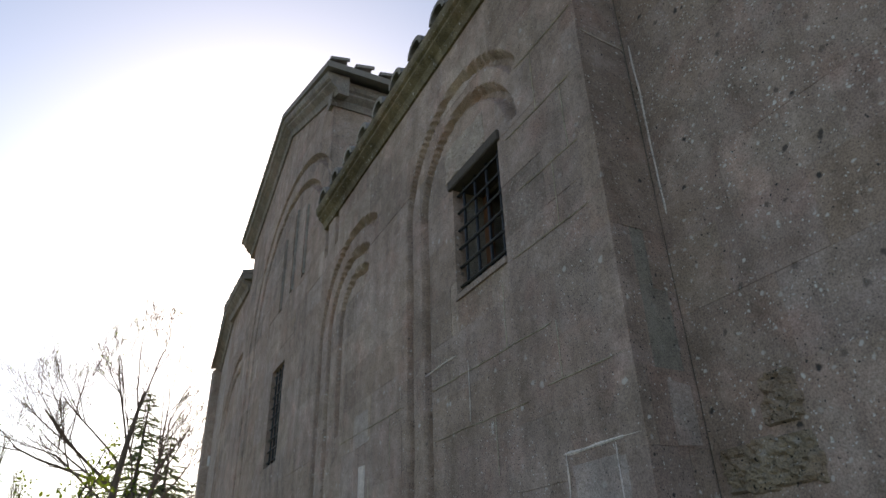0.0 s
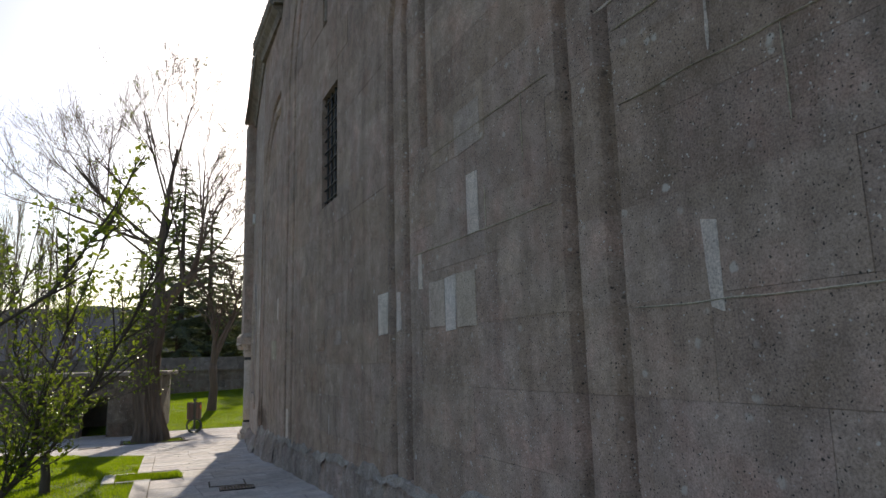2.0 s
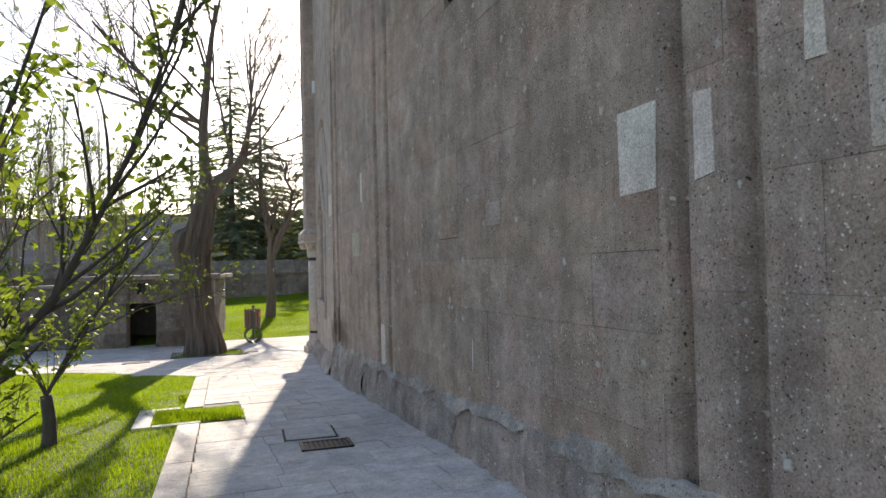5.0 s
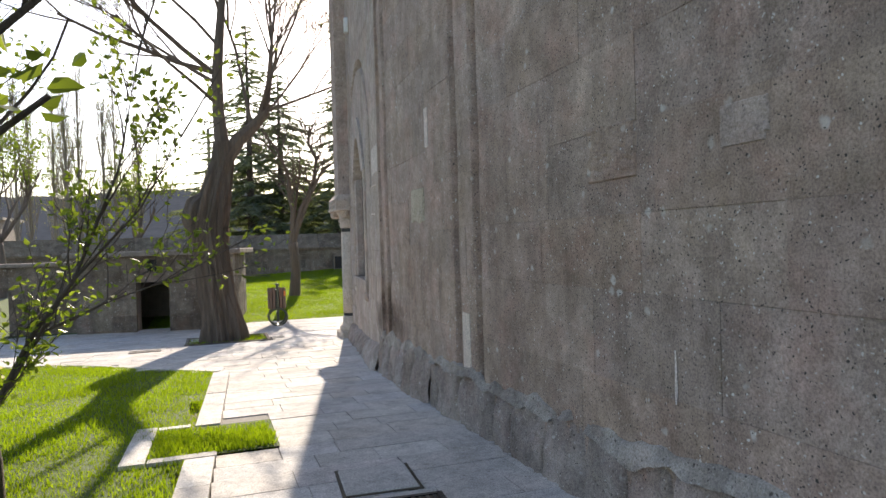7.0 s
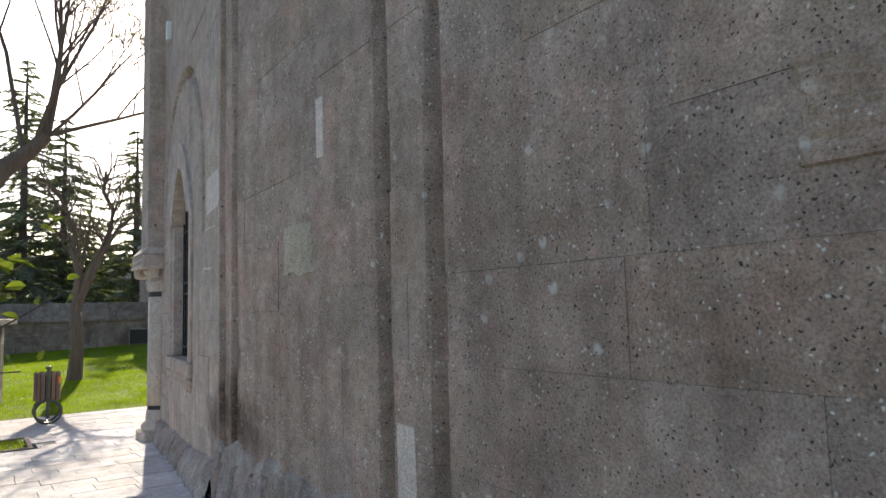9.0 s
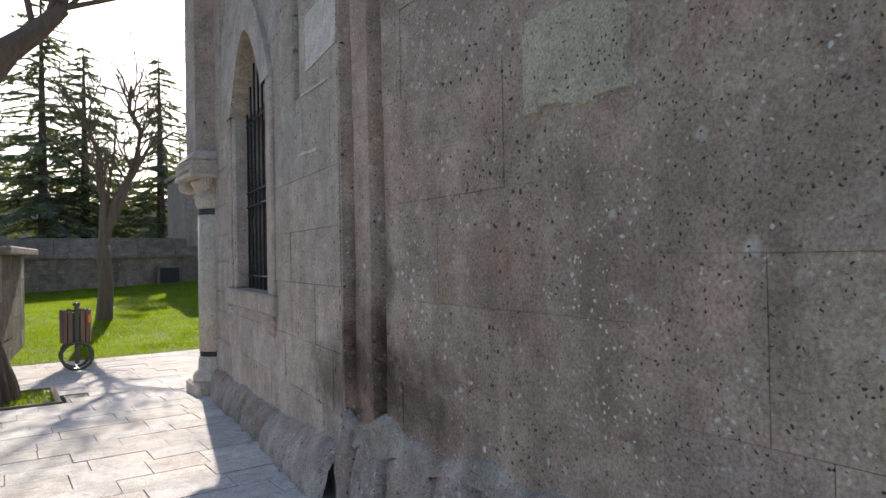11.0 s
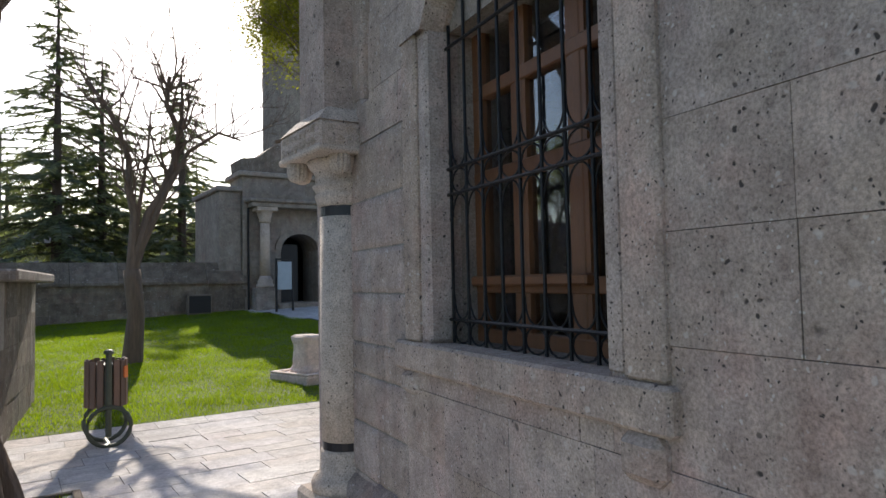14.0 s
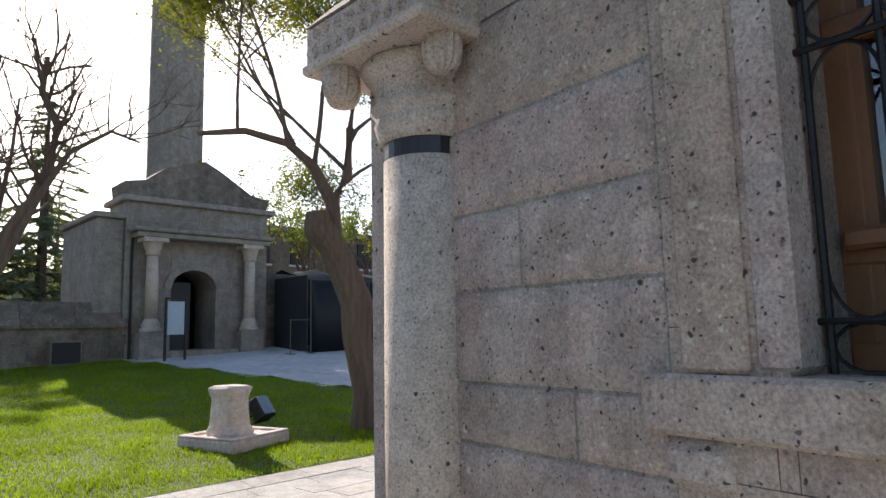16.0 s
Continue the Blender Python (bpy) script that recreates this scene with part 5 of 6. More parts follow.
for r, h in ((0.235, 0.1), (0.24, 0.14), (0.22, 0.17), (0.21, 0.22), (0.207, 0.3), (0.203, 0.38), (0.2, 0.46), (0.2, 0.52), (0.203, 0.55), (0.215, 0.58), (0.225, 0.61), (0.22, 0.66), (0.18, 0.685)):
    ring = []
    for k in range(28):
        a = 2 * math.pi * k / 28
        sq = 1.0 / max(abs(math.cos(a)), abs(math.sin(a))) ** (0.65 if h > 0.64 or h < 0.18 else 0.35)
        rr = r * sq * (1 + 0.07 * noise.noise(Vector((math.cos(a) * 2.2, math.sin(a) * 2.2, h * 5))) + 0.035 * noise.noise(Vector((math.cos(a) * 7, math.sin(a) * 7, h * 20))))
        ring.append(bm.verts.new(M_SLAB @ Vector((rr * math.cos(a) - 0.06, rr * math.sin(a) + 0.02, h + 0.02 * noise.noise(Vector((math.cos(a) * 2, math.sin(a) * 2, 5.0))) * (h > 0.5)))))
    rows.append(ring)
for a, b in zip(rows, rows[1:]):
    for k in range(28):
        bm.faces.new((a[k], a[(k + 1) % 28], b[(k + 1) % 28], b[k]))
bm.faces.new(rows[0][::-1])
bm.faces.new(rows[-1])
part("stump_body", bm, PALE, stump)
flood = thing("floodlight", "black garden floodlight standing in the grass", "floodlight", at=(5.75, 26.3, gz(5.75, 26.3)))
z = gz(5.75, 26.3)
M_FL = pose(5.75, 26.3, z + 0.24, -35, 0, 25)
part("housing", box(-0.14, 0.14, -0.09, 0.09, -0.16, 0.16, M_FL, 0.02), IRON, flood)
for k in range(6):
    part("cooling_fin", box(-0.13, 0.13, 0.09, 0.13, -0.14 + k * 0.05, -0.125 + k * 0.05, M_FL), IRON, flood)
part("bracket", box(-0.17, 0.17, -0.03, 0.03, -0.27, -0.24, pose(5.75, 26.3, z + 0.24)), IRON, flood)
part("glass", box(-0.12, 0.12, -0.097, -0.092, -0.13, 0.13, M_FL), GLASS, flood)


# ---- litter bin ----
def litter_bin(x, y):
    z = gz(x, y)
    t = thing("litter_bin", "litter bin of brown wooden slats on a curved green-grey stand", "litter bin", at=(x, y, z))
    part("post", tube([(x, y - 0.215, z + 0.1), (x, y - 0.215, z + 0.93)], 0.03, 10), BIN_STEEL, t)
    part("post_cap", lathe([(0.045, 0.93), (0.05, 0.95), (0.04, 0.97), (0.015, 0.98)], 12, (x, y - 0.215, z)), BIN_STEEL, t)
    for s in (-1, 1):
        pts = [(x + 0.2 * math.cos(a), y - 0.1 + s * 0.16 + 0.1 * math.sin(a) * 0.2, z + 0.21 + 0.19 * math.sin(a)) for a in np.linspace(0, 2 * math.pi, 22)]
        part("ring_leg", tube(pts, 0.022, 7), BIN_STEEL, t)
    part("cross_tie", tube([(x, y - 0.28, z + 0.03), (x, y + 0.08, z + 0.03)], 0.02, 6), BIN_STEEL, t)
    part("liner", lathe([(0.16, 0.42), (0.168, 0.43), (0.168, 0.82), (0.155, 0.82), (0.15, 0.46)], 20, (x, y, z)), BIN_STEEL, t, "steel liner")
    for k in range(16):
        a = 2 * math.pi * k / 16
        mm = pose(x, y, z, 0, 0, math.degrees(a)) @ pose(0.19, 0, 0.62)
        part("slat", box(-0.012, 0.012, -0.031, 0.031, -0.235, 0.235 + 0.01 * (k % 2), mm, 0.004), SLAT, t)
    for h in (0.46, 0.78):
        part("hoop", lathe([(0.17, h), (0.177, h + 0.005), (0.177, h + 0.035), (0.17, h + 0.04)], 24, (x, y, z)), BIN_STEEL, t)
    part("label_plate", box(-0.002, 0.006, -0.035, 0.035, -0.05, 0.07, pose(x, y, z, 0, 0, -35) @ pose(0.206, 0, 0.72)), ORANGE, t, "small orange label")


litter_bin(1.83, 23.3)

# ---- lamp post, far pole, sensor ----
lx, ly = -2.52, 16.5
lz = gz(lx, ly)
lamp = thing("lamp_post", "thin dark green garden lamp post on the lawn", "lamp post", at=(lx, ly, lz))
part("base", lathe([(0.07, -0.05), (0.07, 0.04), (0.055, 0.06), (0.05, 0.35), (0.04, 0.38)], 12, (lx, ly, lz)), IRON, lamp)
part("post", lathe([(0.038, 0.38), (0.035, 1.8), (0.03, 3.3)], 10, (lx, ly, lz)), IRON, lamp)
part("arm", tube([(lx, ly, lz + 3.2), (lx + 0.12, ly, lz + 3.38), (lx + 0.3, ly, lz + 3.4)], 0.02, 7), IRON, lamp)
part("head", lathe([(0.03, 3.2), (0.1, 3.24), (0.12, 3.3), (0.05, 3.42)], 14, (lx + 0.3, ly, lz)), IRON, lamp)
pole = thing("utility_pole", "lone grey utility pole far behind the garden", "pole", at=(0.2, 70, gz(0.2, 70)))
part("shaft", tube([(0.2, 70, -0.5), (0.2, 70, 11.8)], [0.22, 0.13], 8), TWIG, pole)
part("crossbar", box(-0.7, 1.1, 69.95, 70.05, 11.2, 11.32), TWIG, pole)
sensor = thing("wall_sensor", "small white alarm box fixed high on the wall", "alarm box")
part("body", box(-0.07, 0.0, 3.35, 3.45, 4.6, 4.85, M_BAY, 0.01), WHITE_PAINT, sensor)


# ---- trees ----
def grow(bm, rng, start, way, length, radius, depth, tips, bend=0.25, up=0.15, kids=(3, 4), spread=0.8, shrink=0.66, sides=5, minr=0.004, segs=4):
    """One limb and, by recursion, its branches; tips collects the outer points with their ways."""
    pts, radii = [Vector(start)], [radius]
    d = Vector(way).normalized()
    for i in range(segs):
        d = (d + Vector((rng.uniform(-bend, bend), rng.uniform(-bend, bend), rng.uniform(-bend, bend) * 0.6 + up))).normalized()
        pts.append(pts[-1] + d * length / segs)
        radii.append(max(minr, radius * (1 - 0.55 * (i + 1) / segs)))
    add_tube(bm, pts, radii, max(3, sides), cap=False)
    if depth <= 1:
        tips.extend((p, d.copy()) for p in pts[1:])
    if depth == 0:
        return
    for _ in range(rng.randint(*kids)):
        k = rng.uniform(0.35, 1.0)
        i = min(segs - 1, int(k * segs))
        p = pts[i].lerp(pts[i + 1], k * segs - i)
        side = Vector((rng.uniform(-1, 1), rng.uniform(-1, 1), rng.uniform(-0.5, 0.9)))
        w = (d + side * spread).normalized()
        grow(bm, rng, p, w, length * shrink * rng.uniform(0.75, 1.2), max(minr, radii[i] * 0.6), depth - 1, tips, bend, up, kids, spread, shrink, sides - 1, minr, segs)


def leaves(tips, rng, per, size, scatter, long=1.8):
    """Loose leaf quads, two triangles each, folded a little, about the given points."""
    verts, faces = [], []
    for p, d in tips:
        for _ in range(per if isinstance(per, int) else (rng.random() < per)):
            c = p + Vector((rng.gauss(0, scatter), rng.gauss(0, scatter), rng.gauss(0, scatter)))
            a = Vector((rng.uniform(-1, 1), rng.uniform(-1, 1), rng.uniform(-0.6, 0.9))).normalized()
            b = a.orthogonal().normalized()
            b = (b * math.cos(k := rng.uniform(0, 6.28)) + a.cross(b) * math.sin(k))
            s = size * rng.uniform(0.6, 1.3)
            o = len(verts)
            nrm = a.cross(b) * s * 0.15
            l = s * long * 0.6
            verts += [tuple(c), tuple(c + a * l - nrm * 0.8)]
            verts += [tuple(c + a * l * k + b * s * w * g + nrm) for g in (1, -1) for k, w in ((0.28, 0.27), (0.64, 0.25))]
            faces += [(o, o + 2, o + 3, o + 1), (o, o + 1, o + 5, o + 4)]
    return verts, [], faces


def trunk_mesh(bm, pts, radii, rough=0.12, seed=0, sides=18, sub=5, furrow=0.0):
    """A gnarled trunk along a line."""
    rings = []
    P, R = [], []
    for i in range(len(pts) - 1):
        for k in range(sub):
            t = k / sub
            P.append(Vector(pts[i]).lerp(Vector(pts[i + 1]), t))
            R.append(radii[i] + (radii[i + 1] - radii[i]) * t)
    P.append(Vector(pts[-1]))
    R.append(radii[-1])
    for i, (p, r) in enumerate(zip(P, R)):
        d = (P[min(i + 1, len(P) - 1)] - P[max(i - 1, 0)]).normalized()
        a = d.cross(Vector((0, 1, 0))).normalized()
        b = d.cross(a)
        ring = []
        for k in range(sides):
            an = 2 * math.pi * k / sides
            ridge = 1 + rough * noise.noise(Vector((math.cos(an) * 2.2, math.sin(an) * 2.2, p.z * 0.55 + seed))) * 2 + rough * 0.5 * math.sin(an * 5 + p.z * 1.3 + seed)
            ridge += furrow * (abs(noise.noise(Vector((math.cos(an) * 9, math.sin(an) * 9, p.z * 0.8 + seed)))) * 2 - 0.5)
            ring.append(bm.verts.new(p + r * ridge * (math.cos(an) * a + math.sin(an) * b)))
        rings.append(ring)
    for u, w in zip(rings, rings[1:]):
        for k in range(sides):
            bm.faces.new((u[k], u[(k + 1) % sides], w[(k + 1) % sides], w[k]))
    bm.faces.new(rings[-1])
    bmesh.ops.recalc_face_normals(bm, faces=bm.faces)


def pollard_tree():
    rng = random.Random(77)
    x, y = 0.66, 20.8
    z = gz(x, y)
    t = thing("old_tree", "old pollarded tree with a thick furrowed trunk and bare upright shoots", "tree", at=(x, y, z))
    bm = bmesh.new()
    trunk_mesh(bm, [(x, y, z - 0.1), (x - 0.03, y, z + 0.35), (x - 0.16, y, 0.6), (x - 0.24, y, 1.4), (x - 0.1, y, 2.05), (x + 0.04, y, 2.6), (x + 0.05, y, 3.0)], [0.38, 0.31, 0.3, 0.3, 0.25, 0.19, 0.16], 0.13, 3, 110, 16, 0.3)
    part("trunk", bm, BARK, t, smooth=True)
    bm = bmesh.new()
    trunk_mesh(bm, [(x - 0.34, y, 0.75), (x - 0.45, y - 0.05, 1.2), (x - 0.53, y - 0.08, 1.55), (x - 0.47, y - 0.06, 1.82), (x - 0.3, y, 2.0)], [0.06, 0.14, 0.17, 0.15, 0.06], 0.34, 9, 40, 9, 0.3)
    part("burl", bm, BARK, t, "dark knotty burl", smooth=True)
    bm, tips = bmesh.new(), []
    add_tube(bm, [(x + 0.06, y, 2.8), (x + 0.0, y, 3.6), (x + 0.0, y, 4.3), (x + 0.12, y, 5.6), (x + 0.3, y + 0.1, 7.0)], [0.15, 0.11, 0.1, 0.07, 0.03], 10)
    add_tube(bm, [(x + 0.05, y, 2.6), (x + 0.35, y, 3.05), (x + 0.62, y, 3.3), (x + 0.88, y - 0.05, 3.6)], [0.17, 0.14, 0.11, 0.08], 10)
    starts = [((x, y, 4.3), (-1.0, 0.1, 0.22), 2.3, 0.07), ((x, y, 4.25), (-0.9, -0.3, 0.75), 2.4, 0.07), ((x, y, 4.1), (-0.7, 0.5, 0.5), 2.2, 0.06),
              ((x, y, 3.7), (-0.75, -0.6, 0.5), 2.0, 0.05), ((x + 0.1, y, 5.4), (-0.4, 0.2, 1), 2.2, 0.05), ((x + 0.15, y, 5.9), (0.3, -0.2, 1), 2.0, 0.045),
              ((x + 0.05, y, 4.8), (-0.6, 0.1, 0.9), 2.2, 0.05), ((x + 0.2, y, 6.5), (-0.2, 0.1, 1), 1.6, 0.035),
              ((x + 0.88, y, 3.55), (0.1, 0.1, 1), 2.6, 0.06), ((x + 0.8, y, 3.5), (0.35, 0, 1), 2.4, 0.055), ((x + 0.85, y, 3.6), (0.9, -0.1, 0.35), 1.9, 0.045),
              ((x + 0.6, y, 3.3), (-0.05, 0.1, 1), 2.6, 0.05), ((x + 0.7, y, 3.4), (0.3, -0.4, 0.9), 2.2, 0.045), ((x + 0.9, y, 3.6), (0.6, 0.3, 0.8), 1.8, 0.04)]
    for s, w, ln, r in starts:
        grow(bm, rng, s, w, ln * 1.2, r * 0.72, 4, tips, 0.16, 0.05, (3, 5), 0.75, 0.58, 6, 0.003)
    part("branchwork", bm, BARK, t, "bare limbs and shoots")
    some = [tp for tp in tips if rng.random() < 0.03]
    part("crown", leaves(some, rng, 2, 0.05, 0.04), LEAF, t, "few early leaves")


pollard_tree()


def orchard_tree(x, y, seed, stems, depth=3, per=2, size=0.05, name="apple_tree", blossom=0.01, share=0.55, trunk=None, lines=(), mat=BARK_DARK):
    """A fruit tree; stems: grown limbs (way, length, radius); lines: limbs along given bends (points, radius)."""
    rng = random.Random(seed)
    z = gz(x, y)
    t = thing(name, "small fruit tree with dark bark and fresh leaves", "tree", "fruit trees of the orchard", at=(x, y, z))
    bm, tips = bmesh.new(), []
    fork = trunk or (x, y, z + 0.5)
    bm2 = bmesh.new()
    trunk_mesh(bm2, [(x, y, z - 0.08), tuple(Vector((x, y, z)).lerp(Vector(fork), 0.5) + Vector((0.015, 0, 0))), fork], [0.068, 0.052, 0.046], 0.14, seed, 14, 5)
    part("trunk", bm2, mat, t, smooth=True)
    for way, ln, r in stems:
        grow(bm, rng, fork, way, ln, r * 0.75, depth, tips, 0.14, 0.05, (3, 5), 0.8, 0.55, 6, 0.0028)
    for pts, r in lines:
        pts = [Vector(fork)] + [Vector(p) for p in pts]
        n = len(pts)
        add_tube(bm, pts, [r * 0.48 * (1 - 0.75 * i / (n - 1)) for i in range(n)], 8)
        for i in range(1, n):
            d = (pts[i] - pts[i - 1]).normalized()
            for _ in range(4):
                p = pts[i - 1].lerp(pts[i], rng.random())
                w = d + Vector((rng.uniform(-1, 1), rng.uniform(-1, 1), rng.uniform(-0.4, 0.8))) * 0.9
                grow(bm, rng, p, w, rng.uniform(0.3, 0.65), r * 0.17, 1, tips, 0.15, 0.05, (2, 4), 0.8, 0.55, 4, 0.0025)
        grow(bm, rng, pts[-1], pts[-1] - pts[-2], 0.6, r * 0.25, 1, tips, 0.1, 0.05, (3, 4), 0.7, 0.55, 4, 0.0025)
    part("branchwork", bm, mat, t)
    part("crown", leaves([q for q in tips if rng.random() < share], rng, per, size, 0.03), LEAF, t, "fresh green leaves")
    few = [tp for tp in tips if rng.random() < blossom]
    if few:
        part("blossom", leaves(few, rng, 4, 0.03, 0.02, 1.2), BLOSSOM, t, "pale pink blossom")
    return t


orchard_tree(-0.8, 8.75, 4, [], trunk=(-0.76, 8.75, 0.05), per=3, size=0.046, share=0.62, blossom=0.02,
             lines=[([(-0.605, 8.75, 0.21), (-0.48, 8.76, 0.47), (-0.3, 8.78, 0.69), (-0.09, 8.8, 0.94), (0.09, 8.8, 1.31), (0.215, 8.78, 1.59), (0.4, 8.75, 2.13)], 0.06),
                    ([(-0.605, 8.74, 0.21), (-0.49, 8.73, 0.47), (-0.45, 8.7, 0.86), (-0.35, 8.68, 1.31), (-0.17, 8.66, 1.87), (-0.04, 8.66, 2.31)], 0.045),
                    ([(-0.6, 8.76, 0.22), (-0.51, 8.8, 0.75), (-0.71, 8.85, 1.31), (-0.68, 8.9, 1.86)], 0.036),
                    ([(-0.94, 8.7, 0.21), (-1.2, 8.68, 0.5), (-1.4, 8.7, 1.0), (-1.5, 8.7, 1.7)], 0.045)])
orchard_tree(-0.74, 12.2, 8, [], 3, 2, 0.048, trunk=(-0.76, 12.2, 0.0), share=0.8,
             lines=[([(-0.5, 12.2, 0.52), (-0.28, 12.2, 0.82), (-0.01, 12.2, 1.5), (0.1, 12.2, 2.1)], 0.036), ([(-0.5, 12.2, 0.5), (-0.1, 12.25, 0.68), (0.2, 12.2, 0.78)], 0.025),
                    ([(-0.98, 12.2, 0.5), (-0.92, 12.2, 1.3), (-0.8, 12.2, 2.0)], 0.034), ([(-0.3, 12.2, 0.8), (0.1, 12.2, 1.25), (0.35, 12.2, 1.7)], 0.025)])
orchard_tree(-2.9, 14.2, 15, [((0.4, 0.1, 1.0), 2.2, 0.05), ((-0.4, 0.3, 1.0), 2.2, 0.05), ((0.1, -0.4, 0.9), 2.0, 0.04)], 3, 2, 0.05, share=0.45)
orchard_tree(-2.3, 7.6, 16, lines=[([(-1.5, 7.4, 0.75), (-0.61, 7.3, 1.38), (-0.28, 7.3, 1.63), (-0.13, 7.3, 1.9), (-0.02, 7.3, 2.1)], 0.036)], stems=[((0.1, 0.5, 1.0), 2.2, 0.045), ((-0.5, 0.2, 0.9), 2.0, 0.04)], depth=3, per=2, size=0.055, share=0.45)
orchard_tree(-4.3, 11.4, 17, [((0.4, 0.2, 1.0), 2.4, 0.05), ((-0.3, 0.4, 1.0), 2.2, 0.05), ((0.1, -0.5, 0.9), 2.2, 0.045)], 3, 2, 0.055, share=0.45)


def leaning_trunk():
    x, y = -2.6, 18.3
    z = gz(x, y)
    rng = random.Random(31)
    t = thing("leaning_tree", "stout dark leaning trunk at the lawn's far edge", "tree", at=(x, y, z))
    bm = bmesh.new()
    trunk_mesh(bm, [(x, y, z - 0.1), (x - 0.2, y, z + 0.4), (x - 0.6, y, z + 0.8), (x - 1.3, y, z + 1.3)], [0.22, 0.19, 0.17, 0.13], 0.12, 5, 14)
    part("trunk", bm, BARK_DARK, t, smooth=True)
    bm, tips = bmesh.new(), []
    for w in ((-0.6, 0, 0.8), (0.2, 0.1, 1.0), (-0.3, 0.5, 0.9)):
        grow(bm, rng, (x - 1.3, y, z + 1.25), w, 1.9, 0.06, 3, tips, 0.15, 0.05, (3, 4), 0.8, 0.58, 6, 0.003)
    part("branchwork", bm, BARK_DARK, t)
    part("crown", leaves(tips, rng, 2, 0.06, 0.05), LEAF, t)


leaning_trunk()


def bare_tree(x, y, seed, h=1.9, name="bare_tree", label="bare young tree with a forked trunk on the garden lawn", up=0.12, r=0.17, depth=4, ln=2.0, lines=()):
    z = gz(x, y)
    rng = random.Random(seed)
    t = thing(name, label, "tree", at=(x, y, z))
    bm = bmesh.new()
    trunk_mesh(bm, [(x, y, z - 0.1), (x + 0.05, y, z + h * 0.5), (x - 0.03, y, z + h)], [r * 1.25, r, r * 0.95], 0.1, seed, 12)
    part("trunk", bm, BARK, t, smooth=True)
    bm, tips = bmesh.new(), []
    for pts, rr in lines:
        pts = [Vector((x - 0.03, y, z + h - 0.06))] + [Vector(p) for p in pts]
        n = len(pts)
        add_tube(bm, pts, [rr * 0.85 * (1 - 0.68 * i / (n - 1)) for i in range(n)], 9)
        for i in range(2, n):
            for _ in range(5):
                d = (pts[i] - pts[i - 1]).normalized()
                w = d * 0.6 + Vector((rng.uniform(-1, 1), rng.uniform(-1, 1), rng.uniform(-0.3, 0.9)))
                grow(bm, rng, pts[i - 1].lerp(pts[i], rng.uniform(0.3, 1)), w, rng.uniform(0.7, 1.3), rr * 0.2, 2, tips, 0.3, 0.05, (2, 3), 0.9, 0.62, 5, 0.005)
    for w in () if lines else ((-0.35, 0.1, 0.9), (0.55, 0.1, 0.8), (0.1, -0.5, 0.8), (0.1, 0.6, 0.9)):
        grow(bm, rng, (x - 0.03, y, z + h - 0.05), w, ln, r * 0.6, depth, tips, 0.22, up, (2, 4), 0.9, 0.64, 6, 0.006)
    part("branchwork", bm, BARK, t)
    return t, tips, rng


bare_tree(2.83, 28.6, 41, 1.65, r=0.15, label="bare gnarled tree with crooked forked limbs on the garden lawn", lines=[([(2.86, 28.6, 2.1), (2.74, 28.55, 2.6), (2.76, 28.6, 3.1), (2.56, 28.6, 3.7), (2.3, 28.6, 4.2)], 0.11),
          ([(3.1, 28.6, 2.1), (3.35, 28.6, 2.55), (3.55, 28.65, 3.1), (3.63, 28.6, 3.73), (3.4, 28.6, 4.2), (3.45, 28.6, 4.75)], 0.13),
          ([(3.4, 28.5, 2.6), (3.75, 28.4, 3.3), (4.28, 28.3, 3.7), (4.7, 28.3, 3.6)], 0.07), ([(2.95, 28.7, 2.3), (3.1, 28.8, 3.2), (3.16, 28.8, 4.1)], 0.06)])


